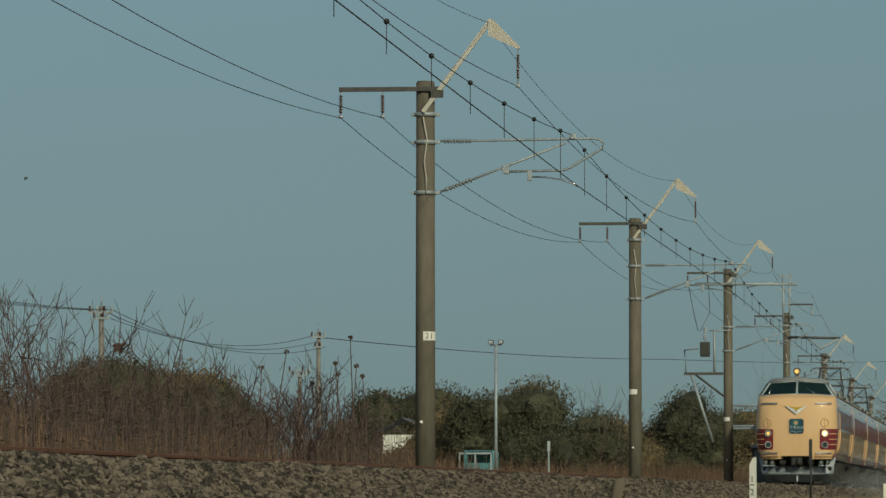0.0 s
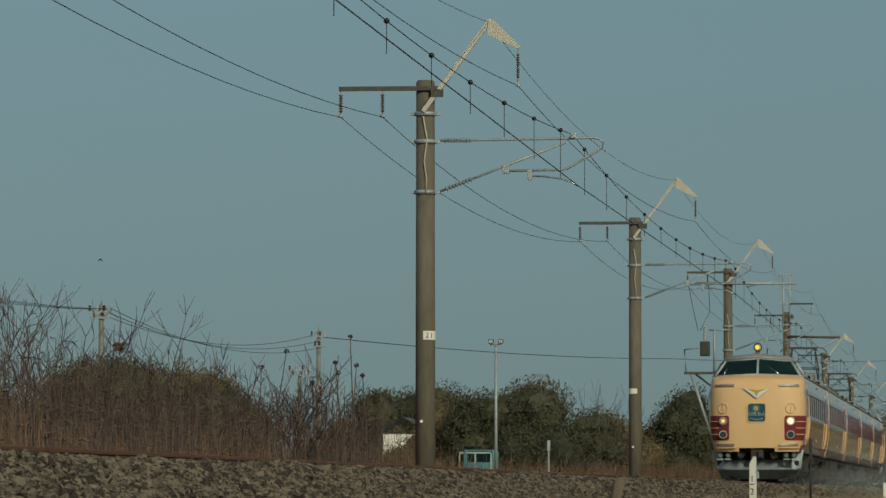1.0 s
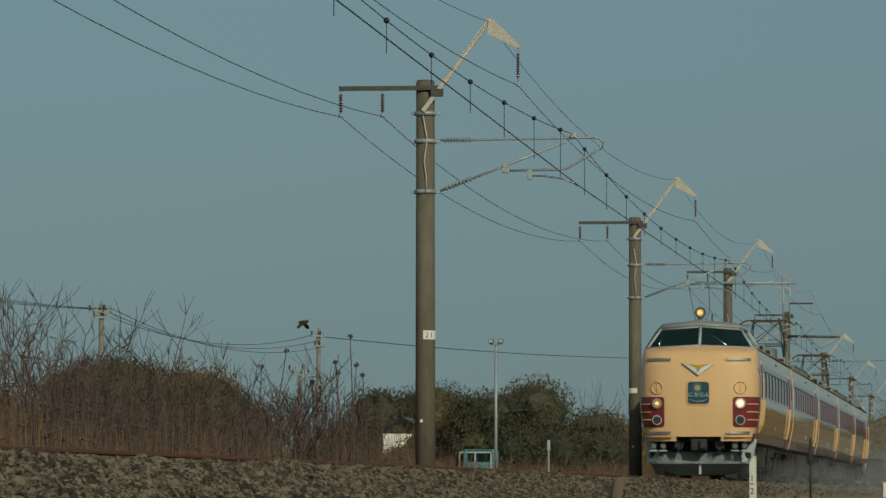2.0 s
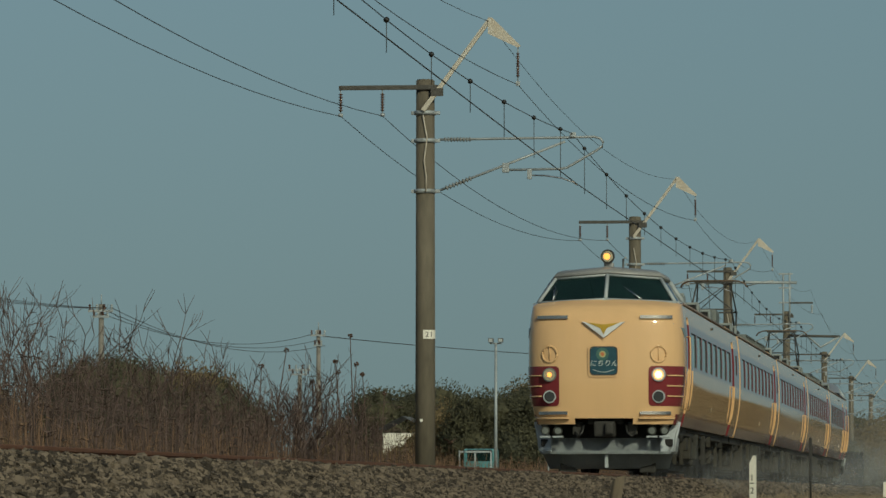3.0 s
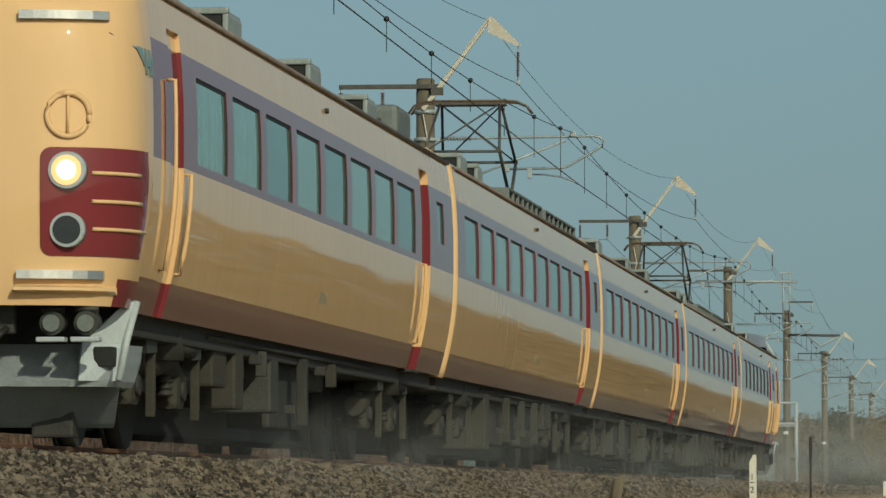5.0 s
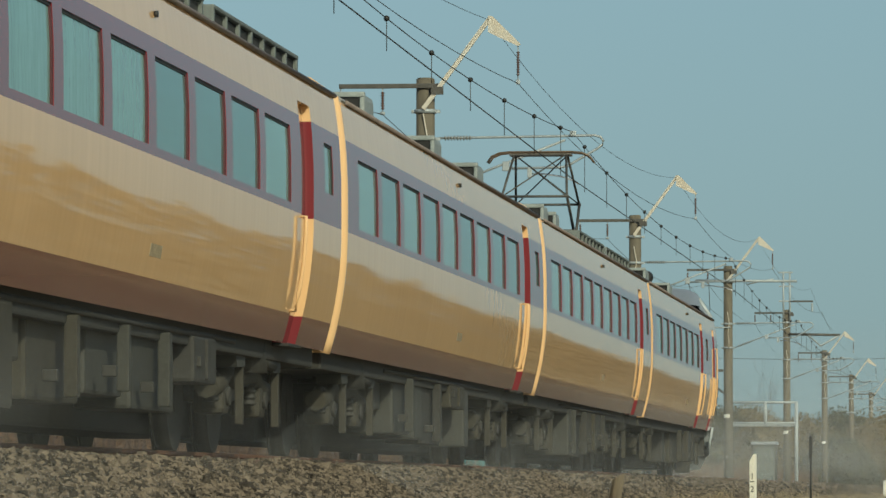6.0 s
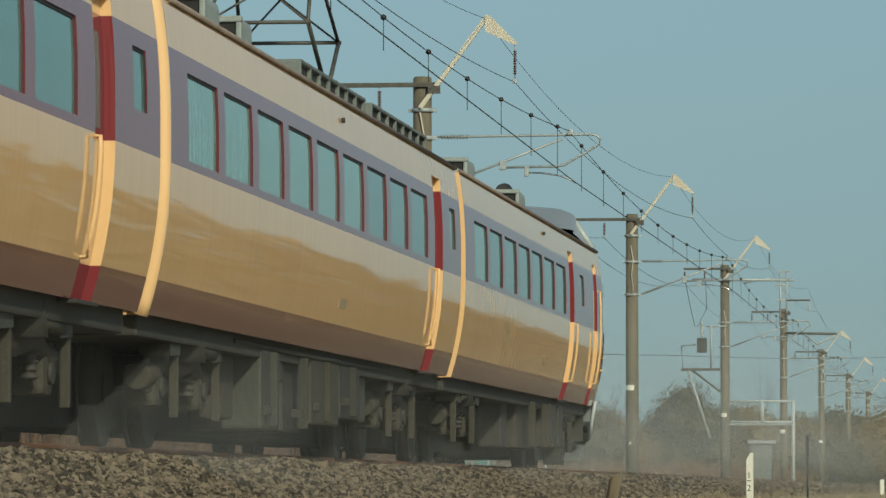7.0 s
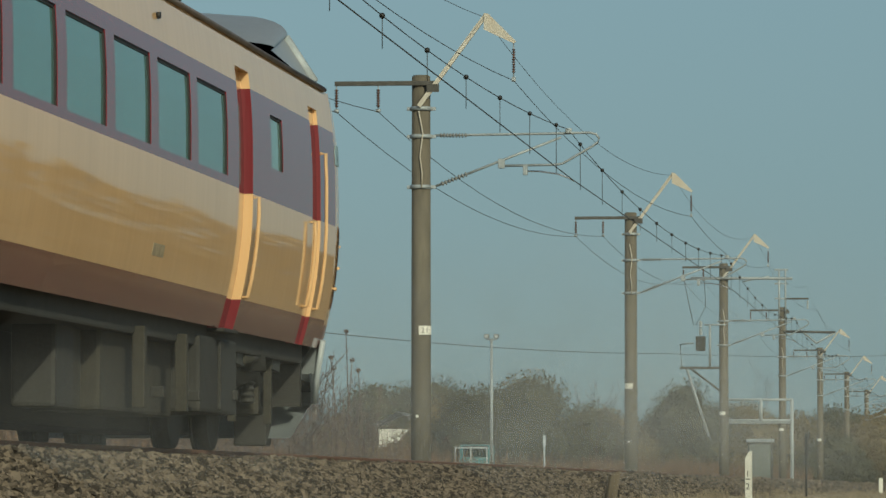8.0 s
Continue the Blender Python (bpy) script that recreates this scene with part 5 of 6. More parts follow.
def tree(x, y, blobs, leaf, seed, leaf_size, count, label, group, z0=None):
    """Trunk and limbs with a crown of many small leaf clumps spread over uneven blobs (x, y, z, rx, rz)."""
    rnd = random.Random(seed)
    g = rise(x, y) if z0 is None else z0
    t = thing("tree", pose(x, y, g), label, "tree", group)
    wood = bmesh.new()
    top = max(b[2] for b in blobs)
    pipe_fast(wood, [Vector((0, 0, -0.2)), Vector((0.05, 0, top * 0.35)), Vector((-0.05, 0, top * 0.7)), Vector((0, 0, top))], [0.16, 0.13, 0.09, 0.03])
    for bx, by, bz, rx, rz in blobs:
        pipe_fast(wood, [Vector((0, 0, min(bz, top) * 0.4)), Vector((bx * 0.6, by * 0.6, bz * 0.8)), Vector((bx, by, bz))], [0.07, 0.05, 0.02])
    part("trunk", wood, BARK, t)
    vs, fs = [], []
    vol = sum(b[3] * b[3] * b[4] for b in blobs)
    core = bmesh.new()
    bmesh.ops.create_icosphere(core, subdivisions=2, radius=1.0)
    cv, cf = [v.co.copy() for v in core.verts], [tuple(v.index for v in f.verts) for f in core.faces]
    core.free()
    for bx, by, bz, rx, rz in blobs:
        k = len(vs)
        for v in cv:
            q = 0.56 + 0.4 * noise.noise(v * 2.3 + Vector((bx, bz, seed)))
            vs.append((bx + v.x * rx * q, by + v.y * rx * q, max(0.02, bz + v.z * rz * q)))
        fs += [tuple(k + a for a in f) for f in cf]
        for _ in range(int(11.0 * count * rx * rx * rz / vol)):
            v = Vector((rnd.gauss(0, 1), rnd.gauss(0, 1), rnd.gauss(0, 1))).normalized() * rnd.uniform(0.5, 1.0)
            c = Vector((bx + v.x * rx, by + v.y * rx, bz + v.z * rz))
            if noise.noise(c * 0.9 + Vector((seed, 0, 0))) < -0.42 or c.z < 0.1:
                continue
            n = (v + Vector((rnd.gauss(0, 0.6), rnd.gauss(0, 0.6), 0.3 + rnd.gauss(0, 0.5)))).normalized()
            a = (n.orthogonal().normalized() + Vector((rnd.gauss(0, 0.3), rnd.gauss(0, 0.3), 1.1))).normalized()
            b2 = n.cross(a)
            s = 0.5 * leaf_size * rnd.uniform(0.5, 1.5)
            k = len(vs)
            vs += [tuple(c + a * s), tuple(c + b2 * s * 0.55 + n * s * 0.2), tuple(c - a * s), tuple(c - b2 * s * 0.55 + n * s * 0.2)]
            fs.append((k, k + 1, k + 2, k + 3))
    mesh_from("crown", vs, fs, leaf, t)
    return t


def crown(rnd, width, height, n):
    """Blobs of an uneven wide crown."""
    out = []
    for k in range(n):
        u = rnd.uniform(-1, 1)
        top = height * (1 - 0.28 * u * u) * rnd.uniform(0.82, 1.0)
        r = height * rnd.uniform(0.20, 0.30)
        out.append((u * width / 2, rnd.uniform(-1.2, 1.2), max(r, top - r), r * 1.1, r))
        out.append((u * width / 2 + rnd.gauss(0, 0.4), rnd.uniform(-1.5, 0.5), height * rnd.uniform(0.2, 0.5), r * 1.2, r))
    return out


def build_trees():
    rnd = random.Random(5)
    rows = [  # x, y, width, height above ground, leaves, size, count
        (-28.7, 160, 2.4, 4.3, LEAF, 0.10, 2200), (-27.5, 163, 2.4, 4.7, LEAF, 0.10, 2400), (-26.4, 158, 2.2, 4.3, LEAF, 0.10, 2200), (-25.3, 161, 2.2, 4.1, LEAFB, 0.10, 2000), (-24.4, 159, 1.5, 3.8, LEAF, 0.10, 1500), (-30.2, 150, 2.0, 3.3, LEAFB, 0.10, 1300),
        (-36.6, 300, 2.6, 6.7, LEAF, 0.16, 1800), (-34.4, 305, 2.6, 6.9, LEAF, 0.16, 1800), (-32.6, 300, 2.2, 6.6, LEAF, 0.16, 1500),
        (-28.0, 262, 2.2, 5.2, LEAFB, 0.14, 1700), (-26.0, 258, 2.4, 6.1, LEAF, 0.14, 1900), (-24.2, 262, 2.4, 6.3, LEAFB, 0.14, 1900), (-22.6, 258, 2.8, 6.9, LEAF, 0.14, 2400), (-21.0, 264, 1.9, 4.8, LEAF, 0.14, 1500),
        (-30.2, 300, 2.0, 4.6, LEAFB, 0.14, 1300), (-25.2, 330, 2.6, 5.2, LEAFB, 0.16, 1500), (-23.6, 325, 2.4, 4.6, LEAFB, 0.16, 1400), (-15.6, 340, 3.0, 5.6, LEAFB, 0.18, 1500), (-13.4, 350, 3.0, 6.0, LEAFB, 0.18, 1500), (-11.2, 345, 3.0, 5.4, LEAF, 0.18, 1500), (-9.0, 350, 3.0, 5.8, LEAFB, 0.18, 1500), (-39.5, 310, 2.6, 4.6, LEAFB, 0.16, 1300), (-32.6, 274, 2.4, 2.3, LEAFB, 0.13, 900), (-30.9, 272, 2.2, 2.9, LEAFB, 0.13, 900), (-34.6, 273, 1.8, 2.7, LEAFB, 0.13, 800),
        (-23.4, 352, 2.6, 5.6, LEAFB, 0.18, 1500), (-21.2, 350, 3.2, 7.6, LEAF, 0.18, 2000), (-19.4, 355, 2.4, 6.4, LEAF, 0.18, 1500), (-17.6, 360, 3.0, 6.6, LEAFB, 0.18, 1600)]
    for k, (x, y, w, h, lf, sz, n) in enumerate(rows):
        tree(x, y, crown(rnd, w, h, 6), lf, k, sz, n, "dark evergreen tree in the distance behind dry reeds" if lf is LEAF else "brownish winter tree in the distance behind dry reeds", "distant trees")
    for k in range(16):
        x = -40 + 2.2 * k + rnd.uniform(-0.6, 0.6)
        h = rnd.uniform(8, 12.5)
        tree(x, 620 + rnd.uniform(-20, 30), crown(rnd, 4.2, h, 5), rnd.choice((LEAF, LEAFB)), 40 + k, 0.3, 900, "hazy far woodland tree on the skyline", "far trees")
    for k in range(15):
        tree(-4 + 3.4 * k, 640 + rnd.uniform(-20, 60), crown(rnd, 6.0, rnd.uniform(10, 14), 5), rnd.choice((LEAF, LEAFB)), 80 + k, 0.45, 350, "far woodland tree mirrored in the coach sides", "far trees")
    for k, (x, y, h) in enumerate(((-25.6, 330, 6.6), (-18.6, 240, 4.9), (-29.5, 640, 15.0), (-31.4, 255, 3.2))):
        s = bare_shrub(x, y, h, 70 + k, "bare trees", 0.4)
        tagged(s, "leafless pale tree standing before the woodland", "tree")
        s.name = "bare_tree"


# ---- background things ----
def lamp_post():
    t = thing("flood_lamp_post", pose(-21.6, 220, rise(-21.6, 220)), "slim grey post with two floodlights on top", "street lamp")
    g = t.location.z
    part("post", rod((0, 0, -0.1), (0, 0, 6.1 - g), 0.08, 0.055, 12), GALV, t)
    part("cross_bar", rod((-0.26, 0, 6.08 - g), (0.26, 0, 6.08 - g), 0.03), GALV, t)
    for s in (-1, 1):
        l = part("floodlight", box(s * 0.1, s * 0.32, -0.12, 0.12, 6.12 - g, 6.30 - g, 0.03), DARKSTEEL, t)
        part("glass", box(s * 0.13, s * 0.29, -0.135, -0.118, 6.14 - g, 6.27 - g), SKIRT, l)


def utility_pole(x, y, top, arms, label):
    g = rise(x, y)
    t = thing("utility_pole", pose(x, y, g), label, "utility pole", "power line poles")
    part("pole", rod((0, 0, -0.2), (0, 0, top - g), 0.13, 0.09, 12), POLEGREY, t)
    for z, w in arms:
        a = part("cross_arm", box(-w, w, -0.16, -0.1, z - g - 0.04, z - g + 0.04, 0.01), GALV, t)
        for k in range(4):
            xx = -w + 0.06 + (2 * w - 0.12) * k / 3
            part("insulator", ribbed((xx, -0.13, z - g + 0.04), (xx, -0.13, z - g + 0.24), 0.03, 0.06, 3), SKIRT if k % 2 else PORCELAIN, a)
    part("spike", rod((0, 0, top - g), (0, 0, top - g + 0.35), 0.02), GALV, t)
    return t


def power_line():
    utility_pole(-31.7, 180, 6.35, ((6.1, 0.45), (5.9, 0.3)), "grey concrete power pole with insulators behind the reeds")
    utility_pole(-30.6, 230, 7.0, ((6.75, 0.35), (6.3, 0.2), (4.3, 0.3)), "pale power pole with cross arms behind the reeds")
    utility_pole(-30.9, 226, 4.9, ((5.1, 0.5), (4.9, 0.35)), "short service pole with insulators behind the reeds")
    for k in range(3):
        wire("power_wire", hang([(-32.1 + 0.4 * k, 180, 6.2), (-30.9 + 0.3 * k, 230, 6.8 - 0.25 * k)], 0.8), 0.012, "thin sagging power wire")
        wire("power_wire", hang([(-33.0 + 0.4 * k, 120, 6.4), (-32.1 + 0.4 * k, 180, 6.2)], 0.5), 0.010, "thin sagging power wire")
    wire("power_wire", hang([(-30.4, 230, 6.72), (-22.0, 340, 8.6), (-8.0, 520, 13.2)], 0.25), 0.02, "thin dark power wire crossing behind the line")


def small_house():
    x, y = -33.3, 285
    g = rise(x, y)
    t = thing("small_house", pose(x, y, g), "small white-walled shed with a grey roof half hidden by trees", "house")
    part("wall", box(-1.0, 1.2, 0, 4, -0.1, 3.0 - g, 0.02), WHITE, t)
    bm_ = bmesh.new()
    for xa, xb in ((-1.3, 0.1), (1.5, 0.1)):
        quad(bm_, [(xa, -0.3, 3.2 - g), (xa, 4.3, 3.2 - g), (xb, 4.3, 3.95 - g), (xb, -0.3, 3.95 - g)], 0)
    bmesh.ops.solidify(bm_, geom=list(bm_.faces), thickness=0.08)
    part("roof", bm_, ROOFGREY, t, "grey sheet roof")
    w = part("window", box(0.3, 1.1, -0.03, 0.02, 1.6 - g, 2.6 - g, 0.01), RUBBER, t)
    part("frame", box(0.24, 1.16, -0.05, -0.028, 2.6 - g, 2.66 - g), SKIRT, w)


def small_truck():
    x, y = -22.8, 225
    g = rise(x, y)
    t = thing("small_truck", pose(x, y, g), "small teal and white pickup truck parked in the field", "truck")
    part("cab", box(-0.72, 0.72, 0, 1.3, 0.45, 1.85, 0.12), TEAL, t)
    w = part("rear_window", box(-0.55, 0.55, -0.02, 0.02, 1.3, 1.8, 0.01), WINDSCREEN, t)
    part("bed", box(-0.74, 0.74, -2.0, -0.05, 0.5, 0.95, 0.02), TEAL, t)
    part("rack", box(-0.72, -0.66, -1.98, -1.92, 0.95, 1.75, 0.01, box(0.66, 0.72, -1.98, -1.92, 0.95, 1.75, 0.01, box(-0.72, 0.72, -1.98, -1.92, 1.66, 1.74, 0.01, box(-0.04, 0.04, -1.98, -1.92, 0.95, 1.7, 0.01)))), SKIRT, t, "pale grey tubular rack")
    for sx in (-0.66, 0.66):
        for yy in (0.6, -1.4):
            wh = part("wheel", rod((sx - 0.08, yy, 0.27), (sx + 0.08, yy, 0.27), 0.27, seg=18), RUBBER, t)
            part("hub", rod((sx - 0.085, yy, 0.27), (sx + 0.085, yy, 0.27), 0.12, seg=12), SKIRT, wh)


def field_post(x, y, h):
    t = thing("field_post", pose(x, y, rise(x, y)), "thin white marker post standing in the reeds", "post")
    part("post", box(-0.028, 0.028, -0.028, 0.028, -0.1, h, 0.01), GALV, t)
    part("cap", box(-0.05, 0.05, -0.035, 0.035, h - 0.35, h, 0.012), SKIRT, t)


# ---- trackside things ----
def distance_post():
    x, y = -4.72, 98.0
    g = rise(x, y)
    t = thing("distance_post", pose(x, y, g, 0, 0, -14), "white painted half kilometre post with black figures in the dry grass", "marker post")
    bm_ = bmesh.new()
    front = [(-0.052, -0.1), (0.052, -0.1), (0.052, 0.86), (0.02, 0.86), (-0.052, 0.72)]
    a = [bm_.verts.new((u, -0.06, v)) for u, v in front]
    b = [bm_.verts.new((u, 0.06, v)) for u, v in front]
    bm_.faces.new(a)
    bm_.faces.new(b[::-1])
    for k in range(5):
        bm_.faces.new((a[k], b[k], b[(k + 1) % 5], a[(k + 1) % 5]))
    bmesh.ops.recalc_face_normals(bm_, faces=bm_.faces)
    pst = part("post", bm_, WHITE, t)
    for ch, z, s in (("1", 0.38, 0.17), ("2", 0.14, 0.17)):
        fc = bpy.data.curves.new("digit", "FONT")
        fc.body, fc.size, fc.extrude, fc.align_x = ch, s, 0.002, "CENTER"
        tx = new("digit", fc)
        tx.matrix_basis = pose(0, -0.0625, z, 90, 0, 0)
        fc.materials.append(BLACK)
        tx.parent = pst
    part("fraction_bar", box(-0.04, 0.04, -0.064, -0.058, 0.325, 0.345), BLACK, pst)


def dark_marker(x, y):
    t = thing("track_marker", pose(x, y, rise(x, y)), "thin black steel marker rod beside the ballast", "marker post")
    part("rod", rod((0, 0, -0.1), (0, 0, 1.0), 0.028, seg=10), BLACK, t)
    part("paddle", box(-0.042, 0.042, -0.02, 0.02, 0.95, 1.52, 0.015), BLACK, t)


def wooden_stake():
    x, y = -4.44, 59.0
    t = thing("wooden_stake", pose(x, y, rise(x, y), 0, 9, 0), "weathered wooden stake leaning in the ballast edge", "stake")
    bm_ = rod((0, 0, -0.15), (0, 0, 0.40), 0.075, 0.068, 10)
    for v in bm_.verts:
        if v.co.z > 0.3:
            v.co.z += v.co.x * 0.7
    part("stake", bm_, WOOD, t)


def white_stub():
    x, y = -4.62, 204.0
    t = thing("white_stub", pose(x, y, rise(x, y)), "short white painted boundary stub in dry grass", "marker post")
    part("stub", box(-0.08, 0.08, -0.08, 0.08, -0.1, 0.6, 0.03), WHITE, t)


def transformer_platform():
    """Switchgear hung on the third mast."""
    y = MASTS[2][0]
    t = thing("switchgear", pose(-10.08, y, 0), "grey pole-mounted switchgear on a steel bracket", "electrical equipment")
    part("bracket", box(-1.62, -0.17, -0.25, -0.17, 4.08, 4.18, 0.01), DARKSTEEL, t)
    part("brace", rod((-1.2, -0.2, 4.1), (-0.16, -0.2, 3.3), 0.04), DARKSTEEL, t)
    part("guy", rod((-1.35, -0.2, 4.08), (-0.55, -0.2, 1.6), 0.05), GALV, t)
    tk = part("tank", box(-1.02, -0.66, -0.42, -0.1, 4.75, 5.3, 0.05), EQUIP, t, "grey steel tank")
    for z in (5.35, 5.62):
        part("bushing", ribbed((-0.84, -0.26, z), (-0.84, -0.26, z + 0.24), 0.05, 0.09, 4), SKIRT, tk)
    part("support", rod((-0.5, -0.2, 4.15), (-0.5, -0.2, 5.75), 0.045), GALV, t)
    part("side_frame", pipe([(-1.55, -0.2, 4.18), (-1.6, -0.2, 5.0), (-1.1, -0.2, 5.05)], 0.03), GALV, t)
    part("top_bar", rod((-0.7, -0.2, 5.72), (0.1, -0.2, 5.72), 0.03), GALV, t)
    for x in (-1.45, -0.7):
        part("jumper", pipe([(x, -0.2, 7.4), (x * 0.8 - 0.1, -0.2, 6.4), (-0.95 + 0.1 * x, -0.2, 5.7)], 0.013, 6), WIRE, t)
    beam = part("cross_beam", rod((-1.2, -0.22, 7.45), (2.55, -0.22, 7.42), 0.05), GALV, t)
    part("pull_arm", pipe([(0.7, -0.22, 7.3), (1.2, -0.22, 7.42), (1.7, -0.22, 7.5)], 0.025), GALV, beam)


def inspection_platform():
    t = thing("inspection_platform", pose(-9.2, 200, 0), "white tubular railing platform with a grey cabinet by the track", "platform")
    g = rise(-9.2, 200)
    for x in (-1.3, 0.05, 1.25):
        part("upright", rod((x, 0, 2.3 if x == 0.05 else g - 0.1), (x, 0, 3.15), 0.07, seg=10), SKIRT, t)
    for z in (3.12, 2.32):
        part("rail", rod((-1.3, 0, z), (1.25, 0, z), 0.045, seg=8), SKIRT, t)
    part("deck", box(-1.35, 1.3, 0, 0.9, 2.2, 2.28, 0.01), GALV, t)
    part("end_panel", box(-1.45, -1.28, -0.05, 0.05, 2.0, 3.2, 0.01), SKIRT, t)
    c = part("cabinet", box(-0.45, 0.5, -0.2, 0.4, g - 0.1, 1.5, 0.03), EQUIP, t, "grey relay cabinet")
    part("roof", box(-0.5, 0.55, -0.26, 0.45, 1.48, 1.6, 0.02), GALV, c)
    part("door", box(-0.38, 0.42, -0.225, -0.19, g + 0.15, 1.4, 0.01), ACGREY, c)


def steel_mast_top():
    """Steel extension and cross tubes on the fourth mast."""
    y = MASTS[3][0]
    t = thing("mast_extension", pose(-10.08, y, 0), "galvanised steel frame bolted to a mast head", "mast frame")
    for x in (-0.14, 0.16):
        part("leg", rod((x, -0.2, 7.4), (x, -0.2, 10.0), 0.045), GALV, t)
    for z in (8.6, 9.3, 9.95):
        part("rung", box(-0.35, 0.3, -0.24, -0.18, z - 0.035, z + 0.035, 0.01), GALV, t)
    part("feeder_arm", box(0.1, 1.25, -0.24, -0.18, 8.55, 8.63, 0.01), DARKSTEEL, t)
    part("insulator", ribbed((1.2, -0.2, 8.1), (1.2, -0.2, 8.5), 0.03, 0.07, 5), SKIRT, t)
    part("v_strut", pipe([(0.9, -0.2, 7.1), (1.6, -0.2, 6.5), (2.5, -0.2, 7.0)], 0.05), GALV, t)
    part("beam", rod((0.1, -0.2, 7.05), (2.5, -0.2, 7.0), 0.06), DARKSTEEL, t)


reed_belt()
SHRUBS = ((-15.9, 85, 4.2), (-16.5, 84, 3.9), (-15.3, 86, 3.6), (-13.8, 85, 3.5), (-13.2, 87, 3.4), (-14.6, 84, 3.1), (-12.5, 92, 2.8), (-15.0, 80, 3.4), (-13.0, 95, 2.9), (-14.2, 85, 3.0),
          (-13.5, 95, 2.6), (-13.3, 98, 2.4), (-12.9, 100, 2.2), (-14.3, 75, 3.1), (-12.8, 104, 2.0), (-13.9, 74, 2.6), (-14.0, 82, 2.4), (-13.2, 86, 2.4), (-14.6, 80, 2.7), (-13.0, 96, 2.3),
          (-13.9, 71.5, 2.9), (-14.4, 88, 2.8), (-13.1, 78, 2.2), (-12.9, 89, 2.1))
for k, (sx, sy, sh) in enumerate(SHRUBS):
    bare_shrub(sx, sy, sh, 200 + k, bold=k < 9)
for k, (sx, sy, sh) in enumerate(((-12.35, 98, 3.25), (-12.57, 98, 2.75), (-12.3, 97, 2.7), (-13.08, 92, 2.8), (-13.2, 91, 2.5), (-12.45, 96, 2.5), (-12.2, 99, 2.6), (-12.7, 95, 2.3), (-12.1, 100, 2.3))):
    seed_stalk(sx, sy, sh, 300 + k)
build_trees()
lamp_post()
power_line()
small_house()
small_truck()
field_post(-15.2, 173, 1.95)
distance_post()
dark_marker(-4.70, 127.0)
wooden_stake()
white_stub()
transformer_platform()
inspection_platform()
steel_mast_top()


def near_bank():
    """Dry scrub on the camera's own side of the line, beyond the picture; the coach sides mirror it."""
    rnd = random.Random(21)
    vs, fs = [], []
    for _ in range(46000):
        y, x = 40 + 580 * rnd.random(), 5.0 + 0.3 * rnd.random()
        top = 3.2 + 1.5 * abs(noise.noise(Vector((0.2, y * 0.4, 4.0)))) + 0.5 * noise.noise(Vector((0.3, y * 0.12, 8.0))) + 0.9 * abs(noise.noise(Vector((0.7, y * 1.1, 2.0))))
        c = Vector((x, y, -1.9 + (top + 1.9) * rnd.random() ** 0.7))
        n = Vector((rnd.gauss(0, 1), rnd.gauss(0, 1), rnd.gauss(0, 0.6))).normalized()
        a = n.orthogonal().normalized()
        b = n.cross(a)
        s = rnd.uniform(0.1, 0.22)
        k = len(vs)
        vs += [tuple(c + a * s), tuple(c + b * s * 0.6), tuple(c - a * s), tuple(c - b * s * 0.6)]
        fs.append((k, k + 1, k + 2, k + 3))
    tagged(mesh_from("scrub_bank", vs, fs, SCRUB), "tall dry brown scrub facing the train", "scrub", kind="stuff")


near_bank()


# ---- sleepers and ballast stones ----
def build_sleepers():
    me = None
    for k in range(300):
        y = 20 + 0.6 * k
        if me is None:
            bm_ = box(-1.0, 1.0, -0.12, 0.12, -0.33, -0.165, 0.02)
            first = part("sleeper", bm_, SLEEPER, BALLAST)
            me = first.data
            first.location = (TRACK, y, 0)
        else:
            o = new("sleeper", me)
            o.parent = BALLAST
            o.location = (TRACK, y, 0)


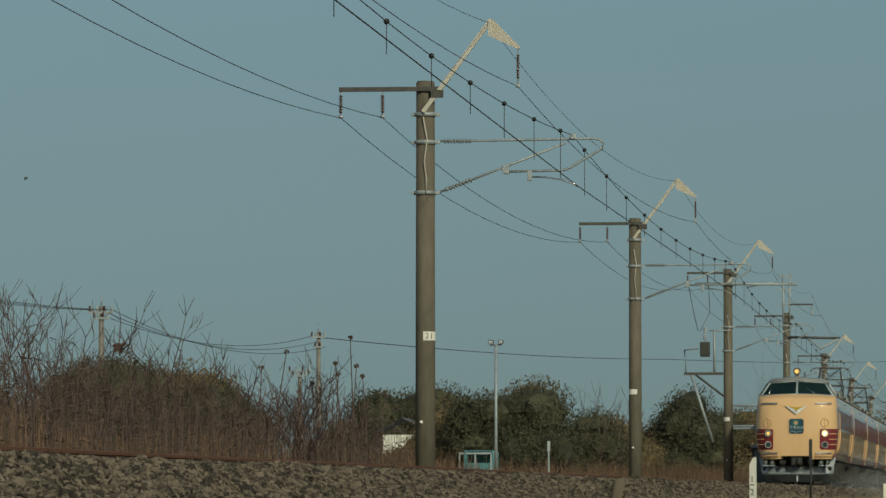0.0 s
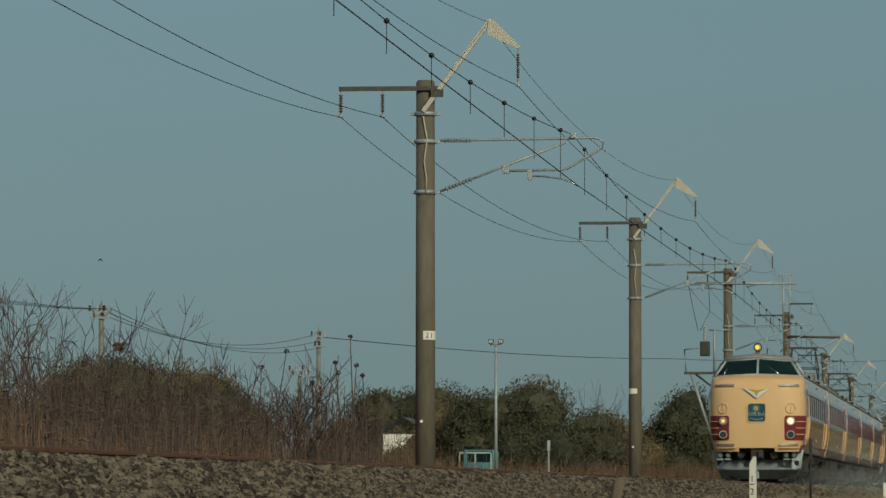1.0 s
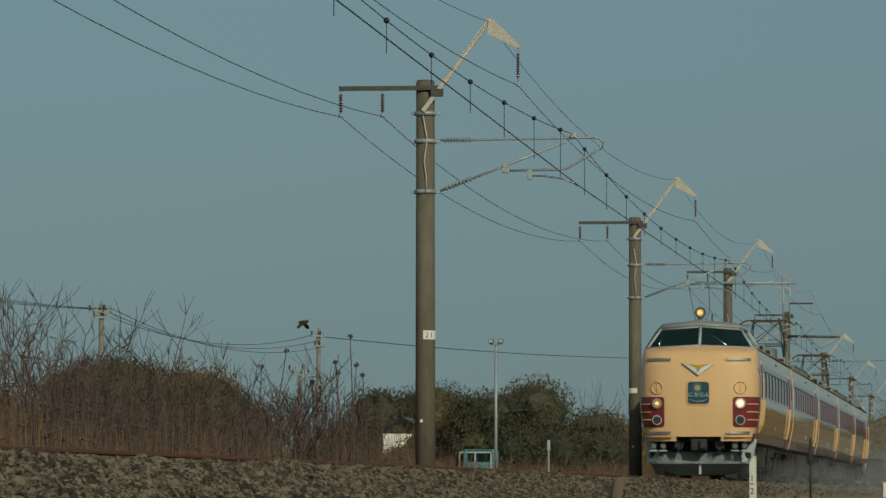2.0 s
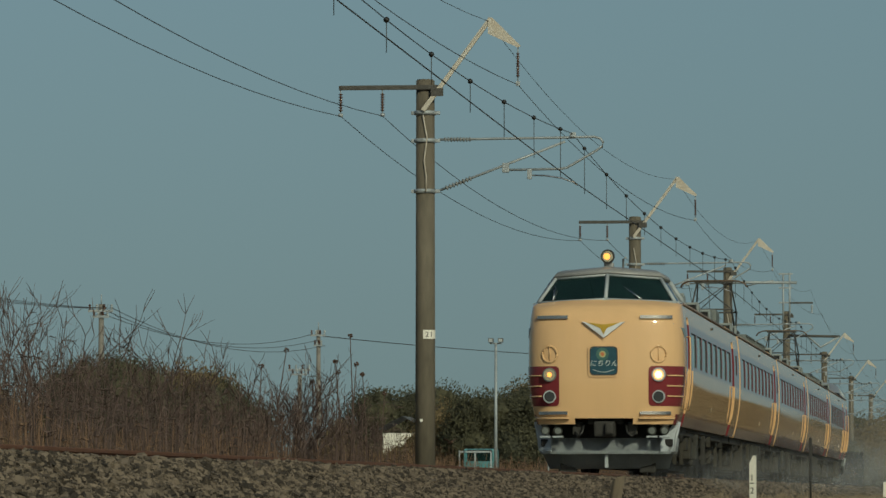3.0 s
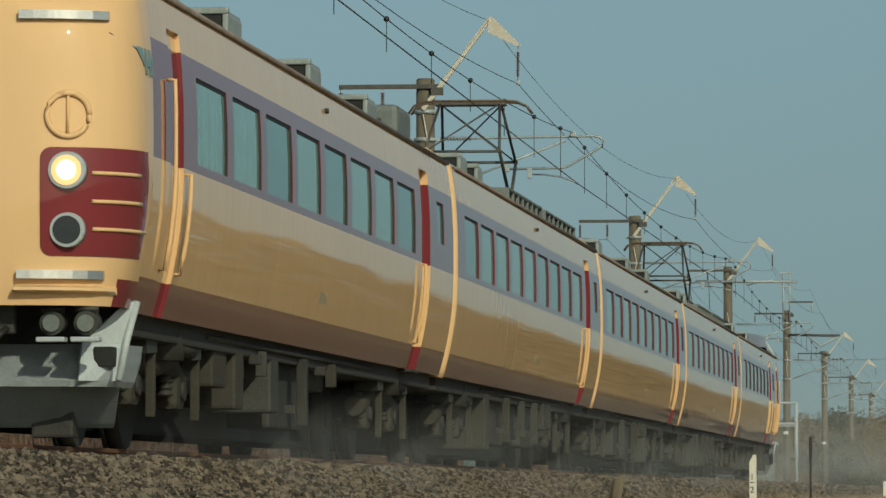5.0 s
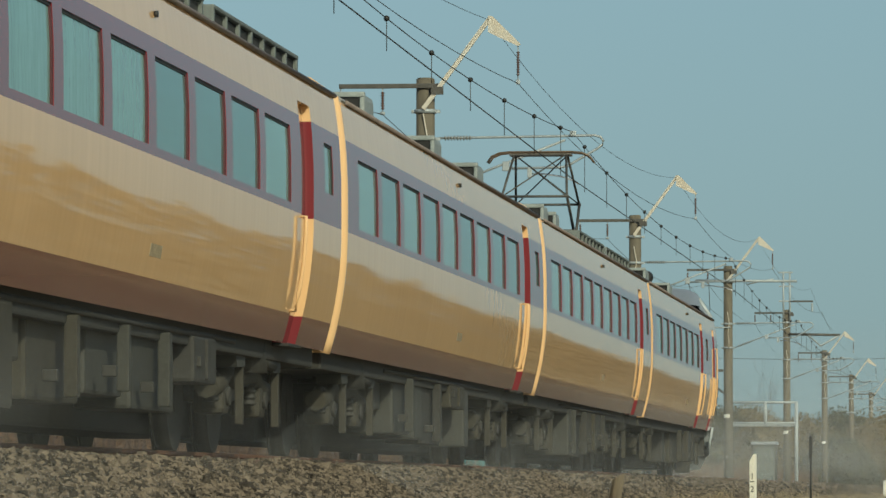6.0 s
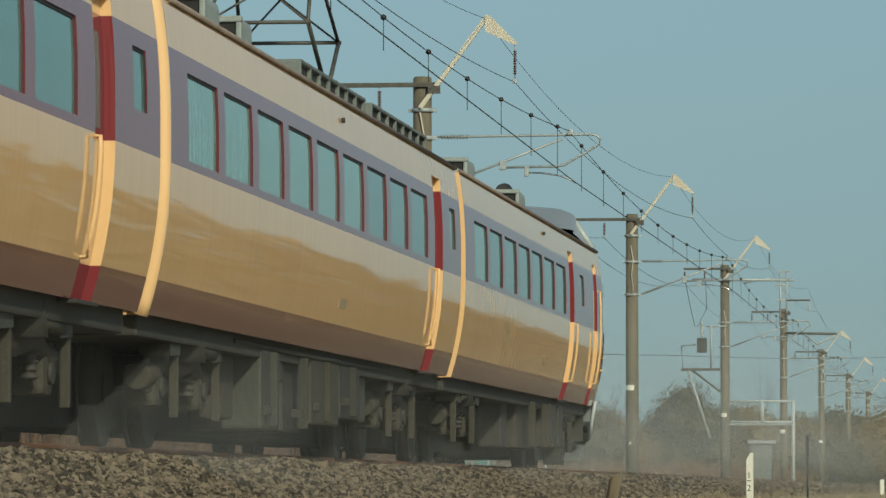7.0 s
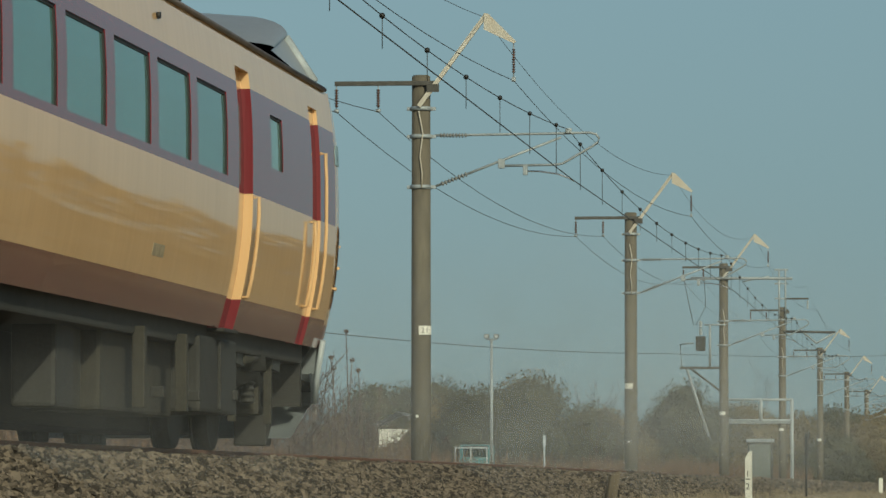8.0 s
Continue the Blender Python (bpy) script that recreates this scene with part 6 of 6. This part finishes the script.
def build_stones():
    rnd = np.random.RandomState(3)
    base = np.array([(x, y, z) for z in (-1, 1) for y in (-1, 1) for x in (-1, 1)], float) * 0.72
    tris = np.array([(0, 2, 3, 1), (4, 5, 7, 6), (0, 1, 5, 4), (2, 6, 7, 3), (0, 4, 6, 2), (1, 3, 7, 5)])
    def batch(n, ymin, ymax, power, umin, umax, size):
        y = ymin + (ymax - ymin) * rnd.rand(n) ** power
        u = umin + (umax - umin) * rnd.rand(n)
        s = size * np.exp(rnd.normal(0, 0.28, n))
        z = np.array([bed_z(v) for v in u]) + np.array([0.03 * noise.noise(Vector((a * 1.2, b * 0.5, 7.0))) for a, b in zip(u, y)]) - 0.02 + rnd.rand(n) * 0.05
        sc = np.stack([s * rnd.uniform(0.7, 1.3, n), s * rnd.uniform(0.7, 1.3, n), s * rnd.uniform(0.5, 1.0, n)], 1)
        jit = 1 + rnd.normal(0, 0.3, (n, len(base), 3))
        p = base[None] * jit * sc[:, None]
        a = rnd.rand(n) * 6.283
        t = rnd.normal(0, 0.9, n)
        ca, sa, ct, st = np.cos(a)[:, None], np.sin(a)[:, None], np.cos(t)[:, None], np.sin(t)[:, None]
        x1, y1, z1 = p[..., 0] * ca - p[..., 1] * sa, p[..., 0] * sa + p[..., 1] * ca, p[..., 2]
        y2, z2 = y1 * ct - z1 * st, y1 * st + z1 * ct
        v = np.stack([x1 + TRACK + u[:, None], y2 + y[:, None], z2 + z[:, None]], 2).reshape(-1, 3)
        f = (tris[None] + (np.arange(n) * len(base))[:, None, None]).reshape(-1, 4)
        return v, f
    for args in ((72000, 25, 70, 1.0, 1.05, 2.3, 0.019), (18000, 70, 130, 1.0, 1.05, 2.35, 0.026), (12000, 130, 330, 1.0, 1.0, 2.4, 0.042), (5000, 36, 120, 1.0, -1.5, -0.7, 0.034)):
        v, f = batch(*args)
        ob = mesh_from("ballast_stones", v.tolist(), f.tolist(), STONE, BALLAST)
        tagged(ob, kind="stuff")


build_sleepers()
build_stones()


motions()
